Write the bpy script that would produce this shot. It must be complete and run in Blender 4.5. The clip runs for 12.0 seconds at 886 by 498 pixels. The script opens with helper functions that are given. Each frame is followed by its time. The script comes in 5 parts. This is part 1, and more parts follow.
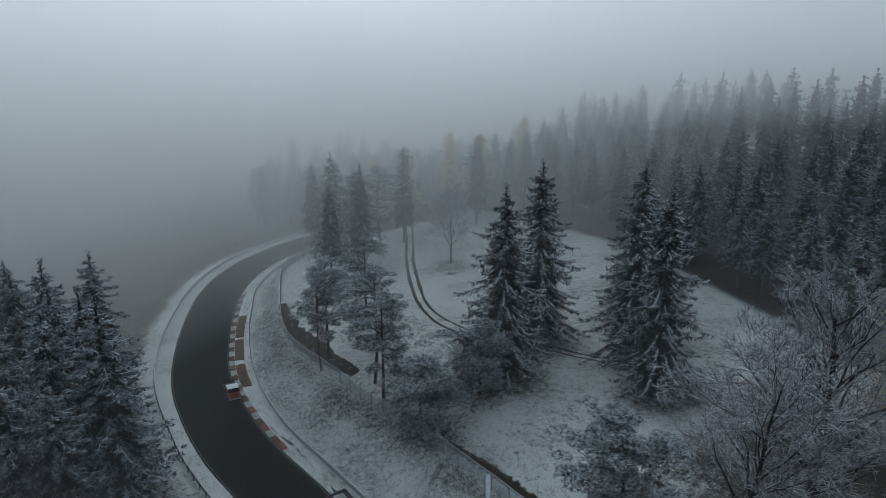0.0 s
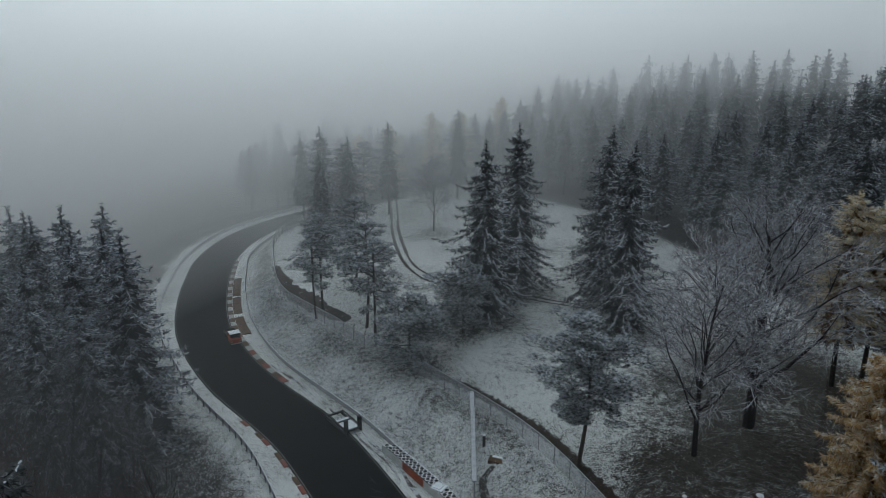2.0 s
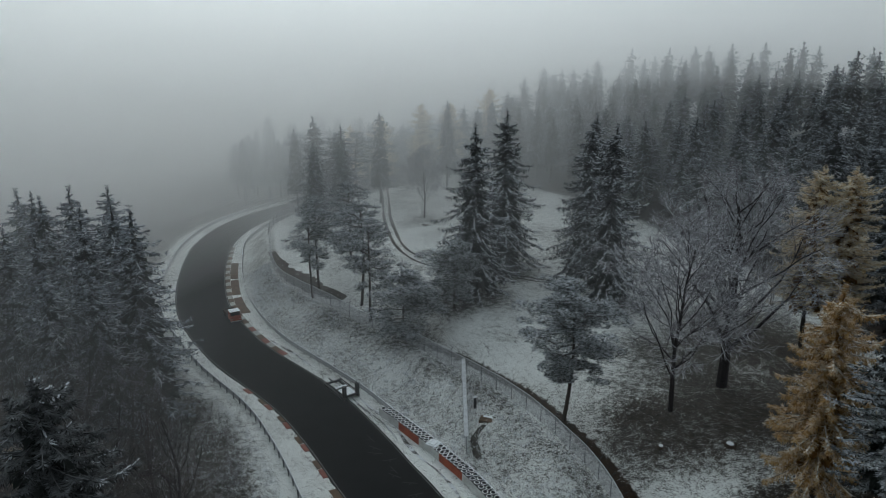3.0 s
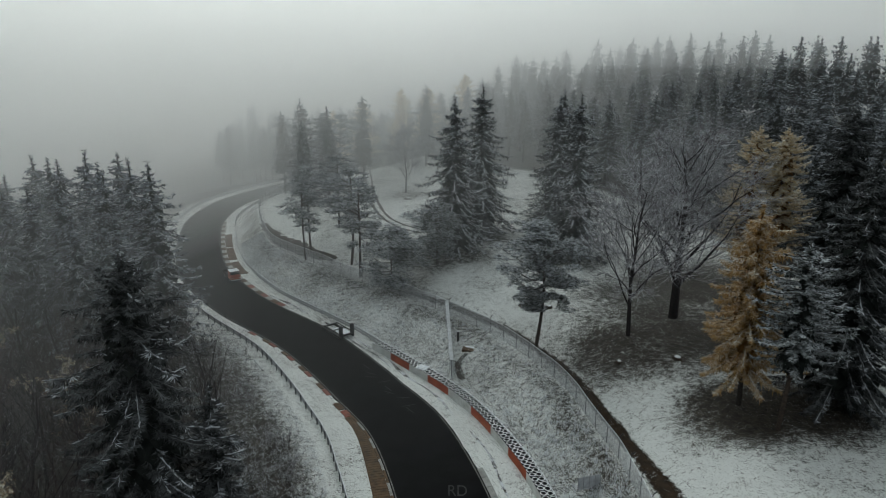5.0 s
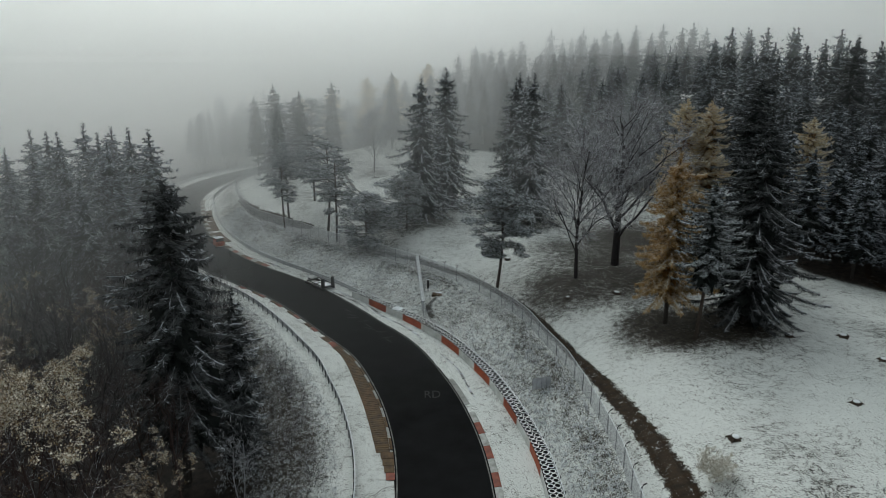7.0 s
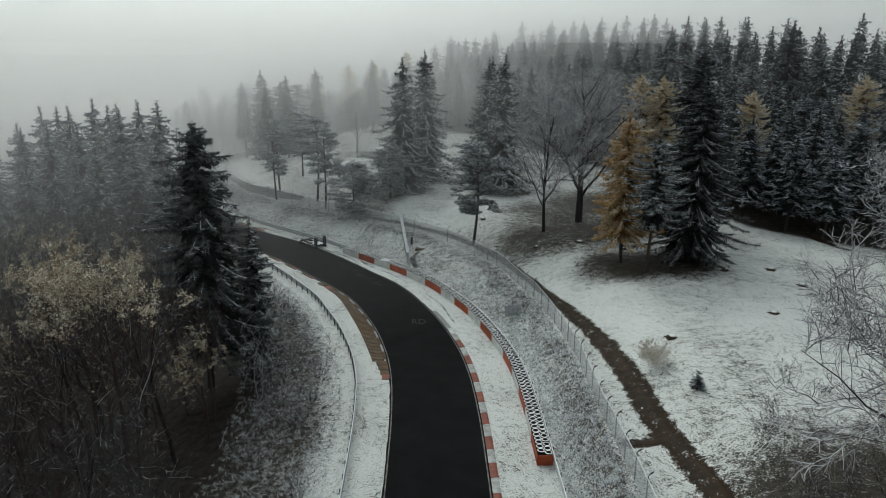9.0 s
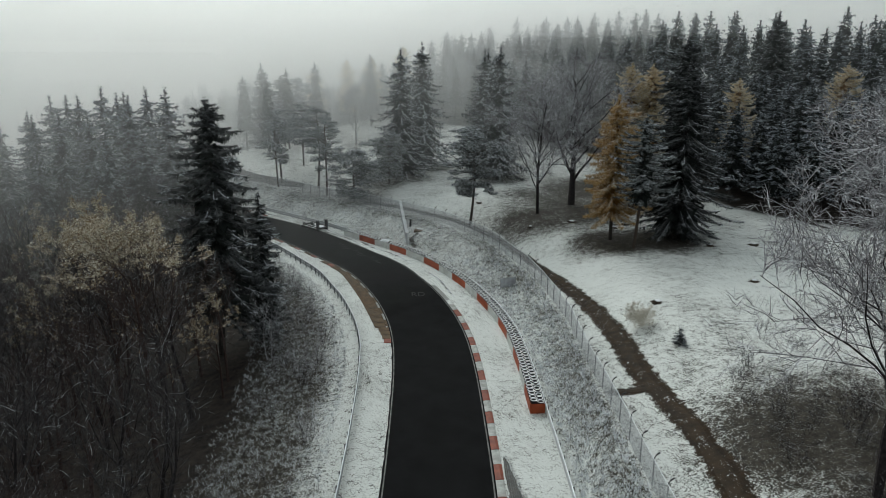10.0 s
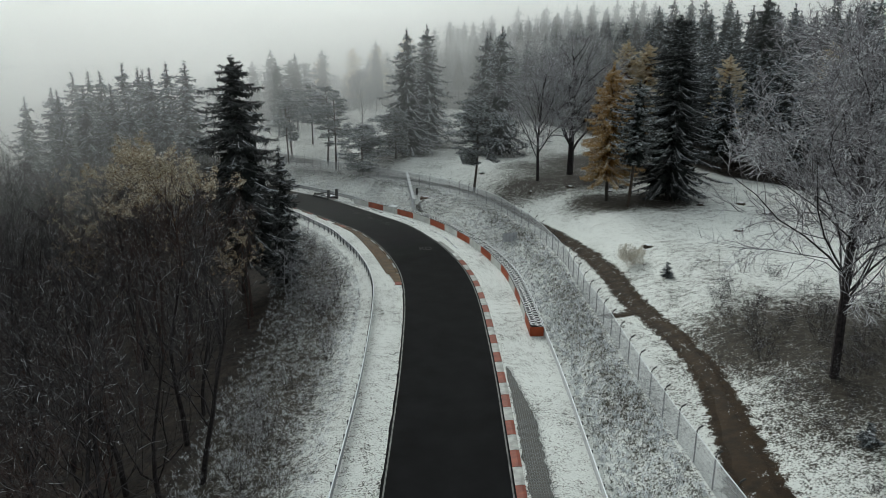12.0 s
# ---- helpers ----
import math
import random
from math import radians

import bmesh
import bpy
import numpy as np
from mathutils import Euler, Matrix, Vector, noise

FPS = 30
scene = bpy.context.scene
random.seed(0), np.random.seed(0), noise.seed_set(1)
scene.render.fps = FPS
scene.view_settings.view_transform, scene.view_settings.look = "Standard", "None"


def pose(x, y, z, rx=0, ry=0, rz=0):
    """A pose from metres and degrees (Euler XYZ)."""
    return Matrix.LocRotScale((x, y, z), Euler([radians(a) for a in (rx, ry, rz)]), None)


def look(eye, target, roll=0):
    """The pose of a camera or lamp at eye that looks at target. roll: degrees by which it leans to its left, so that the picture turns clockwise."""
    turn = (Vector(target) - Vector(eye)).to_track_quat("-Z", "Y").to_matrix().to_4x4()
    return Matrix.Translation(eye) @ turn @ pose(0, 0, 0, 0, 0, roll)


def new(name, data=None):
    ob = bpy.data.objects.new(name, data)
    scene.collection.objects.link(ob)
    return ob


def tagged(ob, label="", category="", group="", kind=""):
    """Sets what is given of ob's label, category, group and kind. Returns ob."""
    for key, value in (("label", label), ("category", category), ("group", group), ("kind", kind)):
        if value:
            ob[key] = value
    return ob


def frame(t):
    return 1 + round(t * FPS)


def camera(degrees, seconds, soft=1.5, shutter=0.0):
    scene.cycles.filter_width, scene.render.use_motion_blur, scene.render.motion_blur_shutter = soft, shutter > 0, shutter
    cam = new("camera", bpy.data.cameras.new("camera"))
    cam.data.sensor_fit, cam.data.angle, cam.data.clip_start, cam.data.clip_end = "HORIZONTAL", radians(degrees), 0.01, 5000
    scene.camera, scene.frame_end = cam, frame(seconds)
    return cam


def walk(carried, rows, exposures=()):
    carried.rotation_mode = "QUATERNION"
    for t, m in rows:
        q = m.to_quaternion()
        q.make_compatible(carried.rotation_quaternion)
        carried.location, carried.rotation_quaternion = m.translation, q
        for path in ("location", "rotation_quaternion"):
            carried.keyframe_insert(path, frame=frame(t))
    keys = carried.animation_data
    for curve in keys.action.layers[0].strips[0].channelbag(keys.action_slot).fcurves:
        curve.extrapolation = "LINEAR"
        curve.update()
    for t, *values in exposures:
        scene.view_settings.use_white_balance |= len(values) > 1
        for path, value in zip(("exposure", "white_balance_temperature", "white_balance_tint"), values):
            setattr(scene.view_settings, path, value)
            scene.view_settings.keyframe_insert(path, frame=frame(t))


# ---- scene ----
import itertools

cam = camera(64.1, 12.0, soft=0.8)
METRES, EYE, TILT, LEAN, TURN = 75.0, 50.7, -16.3, 0.0, 0.0
ROWS = [
    (0.0, 0.0, 0.0, 0.0, 0.0, 0.0, -0.0),
    (0.5, -0.0026, -0.0285, -0.0257, -0.24, 0.08, 0.08),
    (1.0, -0.007, -0.0607, -0.0523, -0.67, 0.09, 0.16),
    (1.5, -0.0106, -0.0905, -0.0758, -1.16, 0.12, 0.27),
    (2.0, -0.0147, -0.1233, -0.1001, -1.72, 0.14, 0.4),
    (2.5, -0.0195, -0.1556, -0.1208, -2.22, 0.14, 0.55),
    (3.0, -0.0249, -0.191, -0.1434, -2.69, 0.13, 0.67),
    (5.0, -0.0543, -0.3377, -0.235, -4.77, 0.19, 1.17),
    (5.5, -0.0623, -0.3771, -0.2563, -5.46, 0.19, 1.34),
    (6.0, -0.0721, -0.4213, -0.2787, -6.29, 0.15, 1.52),
    (6.5, -0.0818, -0.462, -0.2997, -7.07, 0.13, 1.71),
    (7.0, -0.0925, -0.507, -0.3219, -7.95, 0.09, 1.92),
    (9.0, -0.132, -0.6662, -0.4169, -9.88, 0.08, 2.53),
    (9.5, -0.1403, -0.6967, -0.4408, -10.1, 0.14, 2.62),
    (10.0, -0.1479, -0.7251, -0.4641, -10.18, 0.2, 2.69),
    (10.5, -0.1545, -0.7465, -0.4849, -10.2, 0.26, 2.73),
    (11.0, -0.1616, -0.7674, -0.5087, -10.14, 0.31, 2.76),
    (11.5, -0.1678, -0.7858, -0.5298, -10.08, 0.35, 2.76),
    (12.0, -0.1753, -0.8078, -0.5506, -10.05, 0.32, 2.76),
]
# the clip turns from a cool, dim picture to a neutral, brighter one
EXPOSURES = [(0.0, -0.02, 5560, 4), (3.0, 0.17, 5950, 4), (5.5, 0.32, 6300, 3), (7.0, 0.36, 6290, 3), (9.0, 0.48, 6330, 3), (12.0, 0.65, 6360, 3)]
walk(cam, [(t, pose(0, 0, EYE, TILT, LEAN, TURN) @ pose(METRES * x, METRES * y, METRES * z, 90 + pitch, roll, yaw)) for t, x, y, z, yaw, pitch, roll in ROWS], EXPOSURES)
# ---- world and sun ----
GLOW = (0.70, 0.755, 0.74)
scene.cycles.volume_bounces = 4
world = bpy.data.worlds.new("overcast")
scene.world = world
world.use_nodes = True
wn, wl = world.node_tree.nodes, world.node_tree.links
wn.clear()
w_out = wn.new("ShaderNodeOutputWorld")
w_bg = wn.new("ShaderNodeBackground")
w_sky = wn.new("ShaderNodeTexSky")
w_sky.sky_type, w_sky.sun_disc = "NISHITA", False
w_sky.sun_elevation, w_sky.sun_rotation, w_sky.dust_density = radians(28), radians(-40), 6.0
w_dim = wn.new("ShaderNodeMix")
w_dim.data_type, w_dim.blend_type = "RGBA", "MULTIPLY"
w_dim.inputs["Factor"].default_value = 1.0
w_dim.inputs["B"].default_value = (0.08, 0.08, 0.08, 1)
w_tc = wn.new("ShaderNodeTexCoord")
w_sep = wn.new("ShaderNodeSeparateXYZ")
w_ramp = wn.new("ShaderNodeValToRGB")
w_mix = wn.new("ShaderNodeMix")
w_mix.data_type = "RGBA"
w_mix.inputs["Factor"].default_value = 0.95
# cloud deck: dim murk at the horizon, brighter above it, with the veiled sun's wide glow to the north
stops = [(0.0, (0.10, 0.105, 0.11)), (0.47, (0.14, 0.15, 0.155)), (0.5, (0.24, 0.255, 0.26)), (0.57, (0.30, 0.315, 0.32)), (1.0, (0.27, 0.285, 0.295))]
el = w_ramp.color_ramp.elements
el[0].position, el[0].color = stops[0][0], (*stops[0][1], 1)
el[1].position, el[1].color = stops[-1][0], (*stops[-1][1], 1)
for at, col in stops[1:-1]:
    e = el.new(at)
    e.color = (*col, 1)
w_map = wn.new("ShaderNodeMapRange")
w_map.inputs["From Min"].default_value, w_map.inputs["From Max"].default_value = -1, 1
w_dot = wn.new("ShaderNodeVectorMath")
w_dot.operation = "DOT_PRODUCT"
w_dot.inputs[1].default_value = Vector((-0.42, 0.86, 0.38)).normalized()
w_glow = wn.new("ShaderNodeMapRange")
w_glow.interpolation_type = "SMOOTHSTEP"
w_glow.inputs["From Min"].default_value, w_glow.inputs["From Max"].default_value = 0.25, 1.0
w_add = wn.new("ShaderNodeMix")
w_add.data_type, w_add.blend_type = "RGBA", "ADD"
w_add.inputs["B"].default_value = (*GLOW, 1)
wl.new(w_tc.outputs["Generated"], w_sep.inputs[0])
wl.new(w_tc.outputs["Generated"], w_dot.inputs[0])
wl.new(w_dot.outputs["Value"], w_glow.inputs["Value"])
wl.new(w_glow.outputs["Result"], w_add.inputs["Factor"])
wl.new(w_sep.outputs["Z"], w_map.inputs["Value"])
wl.new(w_map.outputs["Result"], w_ramp.inputs["Fac"])
wl.new(w_ramp.outputs["Color"], w_add.inputs["A"])
wl.new(w_sky.outputs["Color"], w_dim.inputs["A"])
wl.new(w_dim.outputs["Result"], w_mix.inputs["A"])
wl.new(w_add.outputs["Result"], w_mix.inputs["B"])
wl.new(w_mix.outputs["Result"], w_bg.inputs["Color"])
wl.new(w_bg.outputs["Background"], w_out.inputs["Surface"])
w_bg.inputs["Strength"].default_value = 1.0

sun_data = bpy.data.lights.new("sun", "SUN")
sun_data.energy, sun_data.angle, sun_data.color = 1.0, radians(30), (1.0, 0.97, 0.93)
sun = new("sun", sun_data)
sun.matrix_world = look((-12, 150, 60), (0, 60, 0))


# ---- materials ----
class Nodes:
    """A node material in the making."""

    def __init__(self, name, rough=0.8, spec=0.3):
        self.mat = bpy.data.materials.new(name)
        self.mat.use_nodes = True
        self.n, self.l = self.mat.node_tree.nodes, self.mat.node_tree.links
        self.bsdf = self.n["Principled BSDF"]
        self.bsdf.inputs["Roughness"].default_value = rough
        self.bsdf.inputs["Specular IOR Level"].default_value = spec

    def noise(self, scale, detail=4.0, rough=0.55, space="Object"):
        tc = self.n.new("ShaderNodeTexCoord")
        t = self.n.new("ShaderNodeTexNoise")
        t.inputs["Scale"].default_value, t.inputs["Detail"].default_value, t.inputs["Roughness"].default_value = scale, detail, rough
        self.l.new(tc.outputs[space], t.inputs["Vector"])
        return t.outputs["Fac"]

    def ramp(self, fac, a, b):
        r = self.n.new("ShaderNodeMapRange")
        r.inputs["From Min"].default_value, r.inputs["From Max"].default_value = a, b
        self.l.new(fac, r.inputs["Value"])
        return r.outputs["Result"]

    def mix(self, fac, a, b, blend="MIX"):
        m = self.n.new("ShaderNodeMix")
        m.data_type, m.blend_type = "RGBA", blend
        for key, v in (("Factor", fac), ("A", a), ("B", b)):
            if isinstance(v, (tuple, list)):
                m.inputs[key].default_value = (*v, 1)
            elif isinstance(v, (int, float)):
                m.inputs[key].default_value = v
            else:
                self.l.new(v, m.inputs[key])
        return m.outputs["Result"]

    def math(self, op, a, b=0.0):
        m = self.n.new("ShaderNodeMath")
        m.operation = op
        for i, v in enumerate((a, b)):
            if isinstance(v, (int, float)):
                m.inputs[i].default_value = v
            else:
                self.l.new(v, m.inputs[i])
        return m.outputs[0]

    def island(self):
        return self.n.new("ShaderNodeNewGeometry").outputs["Random Per Island"]

    def object_random(self):
        return self.n.new("ShaderNodeObjectInfo").outputs["Random"]

    def up(self):
        g = self.n.new("ShaderNodeNewGeometry")
        s = self.n.new("ShaderNodeSeparateXYZ")
        self.l.new(g.outputs["Normal"], s.inputs[0])
        return s.outputs["Z"]

    def attribute(self, name):
        a = self.n.new("ShaderNodeAttribute")
        a.attribute_name = name
        return a.outputs["Fac"]

    def colour(self, c):
        if isinstance(c, (tuple, list)):
            self.bsdf.inputs["Base Color"].default_value = (*c, 1)
        else:
            self.l.new(c, self.bsdf.inputs["Base Color"])
        return self

    def rough(self, r):
        self.l.new(r, self.bsdf.inputs["Roughness"])
        return self

    def bump(self, height, strength=0.4, distance=0.05):
        b = self.n.new("ShaderNodeBump")
        b.inputs["Strength"].default_value, b.inputs["Distance"].default_value = strength, distance
        self.l.new(height, b.inputs["Height"])
        self.l.new(b.outputs["Normal"], self.bsdf.inputs["Normal"])
        return self


SNOW = (0.78, 0.80, 0.83)


def plain(name, a, b, scale=3.0, rough=0.8, spec=0.3, metal=0.0):
    m = Nodes(name, rough, spec)
    f = m.ramp(m.noise(scale), 0.3, 0.7)
    m.colour(m.mix(f, a, b)).bump(m.noise(scale * 6), 0.3, 0.02)
    m.bsdf.inputs["Metallic"].default_value = metal
    return m.mat


def foliage(name, dark, light, snow, amount, object_tint=None):
    """Needles or leaves, some sprays capped with snow."""
    m = Nodes(name, 0.85, 0.15)
    r = m.island()
    c = m.mix(r, dark, light)
    if object_tint:
        c = m.mix(m.math("MULTIPLY", m.object_random(), 0.6), c, object_tint)
    cap = m.math("MULTIPLY", m.ramp(m.up(), 0.25, 0.8), m.ramp(m.noise(1.6), 0.35, 0.6))
    c = m.mix(m.math("MULTIPLY", cap, amount), c, snow)
    m.colour(c)
    return m.mat


def bark(name, a, b, frost):
    m = Nodes(name, 0.9, 0.2)
    c = m.mix(m.ramp(m.noise(5.0), 0.3, 0.7), a, b)
    c = m.mix(m.math("MULTIPLY", m.ramp(m.up(), 0.1, 0.9), frost), c, SNOW)
    m.colour(c).bump(m.noise(18.0), 0.5, 0.02)
    return m.mat


def ground_material():
    m = Nodes("snowy_grass", 0.75, 0.2)
    fine, mid, big = m.noise(6.5, 7, 0.82), m.noise(1.3, 6, 0.72), m.noise(0.11, 4, 0.6)
    grass = m.mix(m.ramp(m.noise(2.0), 0.3, 0.7), (0.015, 0.0122, 0.010), (0.060, 0.050, 0.038))
    litter = m.mix(m.ramp(m.noise(1.2, 6), 0.35, 0.65), (0.010, 0.008, 0.007), (0.045, 0.033, 0.026))
    white = m.mix(m.ramp(mid, 0.3, 0.7), (0.65, 0.665, 0.65), (0.835, 0.848, 0.825))
    v = m.math("ADD", m.math("MULTIPLY", fine, 0.61), m.math("ADD", m.math("MULTIPLY", mid, 0.25), m.math("MULTIPLY", big, 0.14)))
    v = m.math("ADD", v, m.math("MULTIPLY", m.attribute("grass_and_shade"), 0.20))
    f = m.ramp(v, 0.507, 0.554)
    c = m.mix(f, white, grass)
    flecks = m.math("MULTIPLY", m.ramp(m.noise(9.0, 5, 0.75), 0.565, 0.64), m.ramp(m.noise(0.5, 3, 0.6), 0.25, 0.7))
    c = m.mix(m.math("MULTIPLY", flecks, 0.7), c, grass)
    c = m.mix(m.ramp(m.math("ADD", m.math("MULTIPLY", m.attribute("leaf_litter"), 0.75), fine), 0.76, 0.94), c, litter)
    soil = m.mix(m.ramp(m.noise(1.2), 0.3, 0.7), (0.011, 0.0056, 0.0017), (0.033, 0.0175, 0.0055))
    edge = m.math("ADD", m.attribute("mud"), m.math("MULTIPLY", m.math("ADD", fine, mid), 1.4))
    c = m.mix(m.math("MULTIPLY", m.ramp(edge, 1.86, 2.0), m.ramp(m.attribute("mud"), 0.0, 0.05)), c, soil)
    m.colour(c).bump(m.math("ADD", fine, mid), 0.8, 0.14)
    return m.mat


MAT = {}
MAT["ground"] = ground_material()
MAT["needles"] = foliage("spruce_needles", (0.009, 0.011, 0.0115), (0.032, 0.036, 0.036), (0.60, 0.63, 0.68), 0.38)
MAT["needles_dark"] = foliage("dark_spruce_needles", (0.009, 0.0105, 0.0105), (0.031, 0.033, 0.032), (0.54, 0.56, 0.59), 0.3)
# colours of the crown filler, with the shade inside put into them
MAT["needles_core"] = plain("spruce_inner_shade", (0.012, 0.015, 0.014), (0.030, 0.034, 0.031), 1.5, 0.95, 0.05)
MAT["larch_core"] = plain("larch_inner_shade", (0.09, 0.042, 0.012), (0.20, 0.10, 0.03), 1.5, 0.95, 0.05)
MAT["snowcap"] = foliage("snow_laden_sprays", (0.38, 0.40, 0.44), (0.66, 0.69, 0.74), (0.8, 0.82, 0.85), 0.6)
MAT["pine"] = foliage("pine_needles", (0.022, 0.028, 0.026), (0.075, 0.083, 0.074), (0.60, 0.63, 0.66), 0.85)
MAT["needles_frosted"] = foliage("frosted_spruce_needles", (0.011, 0.014, 0.016), (0.048, 0.055, 0.060), (0.54, 0.58, 0.65), 0.65)
MAT["larch"] = foliage("larch_needles", (0.24, 0.130, 0.036), (0.52, 0.32, 0.115), (0.74, 0.69, 0.60), 0.65)
MAT["larch_pale"] = foliage("pale_larch_needles", (0.40, 0.28, 0.125), (0.68, 0.53, 0.30), (0.78, 0.74, 0.66), 0.8)
MAT["larch_snow"] = foliage("snow_on_larch_sprays", (0.42, 0.36, 0.26), (0.66, 0.60, 0.48), (0.8, 0.8, 0.79), 0.6)
MAT["tan"] = foliage("withered_leaves", (0.115, 0.070, 0.035), (0.35, 0.25, 0.145), (0.78, 0.73, 0.64), 0.9)
MAT["tan_pale"] = foliage("frosted_backlit_leaves", (0.42, 0.36, 0.26), (0.68, 0.62, 0.50), (0.8, 0.78, 0.72), 0.7)
MAT["bark"] = bark("spruce_bark", (0.02, 0.017, 0.015), (0.055, 0.048, 0.042), 0.2)
MAT["bark_pine"] = bark("pine_bark", (0.03, 0.024, 0.02), (0.08, 0.06, 0.048), 0.2)
MAT["twig_dark"] = bark("dark_twigs", (0.011, 0.009, 0.010), (0.036, 0.029, 0.030), 0.07)
MAT["twig_brown"] = bark("brown_twigs", (0.030, 0.019, 0.017), (0.072, 0.046, 0.040), 0.05)
MAT["twig_grey"] = bark("grey_frosted_twigs", (0.075, 0.066, 0.072), (0.17, 0.155, 0.165), 0.5)
MAT["twig_frost"] = bark("frosted_twigs", (0.24, 0.23, 0.245), (0.44, 0.43, 0.455), 0.8)
MAT["asphalt"] = plain("asphalt", (0.0028, 0.0028, 0.0032), (0.0075, 0.0076, 0.0085), 0.35, 0.85, 0.06)
def mud_material(name, snow):
    m = Nodes(name, 0.75, 0.2)
    c = m.mix(m.ramp(m.noise(1.2), 0.3, 0.7), (0.011, 0.0056, 0.0017), (0.033, 0.0175, 0.0055))
    c = m.mix(m.ramp(m.math("ADD", m.math("MULTIPLY", m.noise(4.0, 7, 0.8), 0.6), m.math("MULTIPLY", m.noise(0.6), 0.4)), snow, snow + 0.045), c, (0.62, 0.64, 0.67))
    m.colour(c).bump(m.noise(3.0, 6, 0.7), 0.6, 0.08)
    return m.mat


MAT["mud"] = mud_material("muddy_path", 0.582)
MAT["slush"] = mud_material("slushy_soil", 0.47)
MAT["steel"] = plain("galvanised_steel", (0.27, 0.28, 0.29), (0.40, 0.41, 0.42), 2.0, 0.55, 0.4, 0.15)
MAT["frosted_wire"] = plain("frosted_wire", (0.34, 0.345, 0.36), (0.54, 0.555, 0.58), 2.0, 0.7, 0.3)
MAT["steel_dark"] = plain("weathered_steel", (0.10, 0.105, 0.11), (0.19, 0.195, 0.20), 2.0, 0.6, 0.4, 0.3)
MAT["snow"] = plain("snow", (0.70, 0.73, 0.76), (0.84, 0.86, 0.88), 2.0, 0.7, 0.3)
MAT["red"] = plain("worn_red_paint", (0.11, 0.017, 0.005), (0.22, 0.038, 0.012), 1.6, 0.6, 0.35)
MAT["white"] = plain("dirty_white_paint", (0.20, 0.20, 0.19), (0.42, 0.425, 0.41), 1.6, 0.6, 0.35)
MAT["ochre"] = plain("ochre_kerb_paint", (0.034, 0.018, 0.006), (0.10, 0.055, 0.017), 1.2, 0.7, 0.3)
MAT["tyre_white"] = plain("white_painted_rubber", (0.68, 0.69, 0.69), (0.84, 0.85, 0.85), 3.0, 0.65, 0.3)
MAT["rubber"] = plain("black_rubber", (0.012, 0.012, 0.013), (0.03, 0.03, 0.03), 3.0, 0.8, 0.3)
MAT["line"] = plain("worn_line_paint", (0.03, 0.03, 0.03), (0.16, 0.16, 0.155), 1.0, 0.6, 0.3)
MAT["chalk"] = plain("faded_chalk", (0.008, 0.008, 0.009), (0.032, 0.032, 0.032), 1.5, 0.7, 0.2)
MAT["concrete"] = plain("concrete", (0.20, 0.20, 0.19), (0.34, 0.34, 0.33), 1.5, 0.85, 0.2)
MAT["wood"] = plain("old_wood", (0.03, 0.022, 0.017), (0.08, 0.06, 0.045), 2.5, 0.85, 0.2)
MAT["earth"] = plain("brown_earth_stain", (0.05, 0.03, 0.016), (0.12, 0.07, 0.035), 1.4, 0.8, 0.25)
MAT["wet"] = plain("wet_dark_soil", (0.012, 0.010, 0.008), (0.05, 0.042, 0.03), 2.2, 0.65, 0.35)
MAT["iron"] = plain("black_painted_iron", (0.014, 0.014, 0.015), (0.04, 0.04, 0.042), 2.0, 0.6, 0.4)
MAT["glass"] = plain("dark_windscreen", (0.01, 0.011, 0.012), (0.015, 0.016, 0.017), 1.0, 0.12, 0.6)
MAT["belt_red"] = plain("rust_red_belt", (0.21, 0.036, 0.011), (0.36, 0.075, 0.025), 0.9, 0.65, 0.3)
MAT["belt_white"] = plain("dirty_white_belt", (0.42, 0.42, 0.40), (0.64, 0.65, 0.64), 0.9, 0.65, 0.3)
MAT["twig_pale"] = bark("pale_tan_twigs", (0.5, 0.45, 0.36), (0.7, 0.65, 0.56), 0.7)
MAT["grass_dry"] = foliage("dry_grass", (0.05, 0.045, 0.032), (0.15, 0.135, 0.10), (0.7, 0.72, 0.75), 0.6)
MAT["grass_dark"] = foliage("dark_grass", (0.018, 0.017, 0.013), (0.06, 0.055, 0.042), (0.7, 0.72, 0.75), 0.5)
MAT["grass_snow"] = foliage("snowy_grass_blades", (0.40, 0.42, 0.44), (0.70, 0.72, 0.75), (0.8, 0.82, 0.85), 0.6)


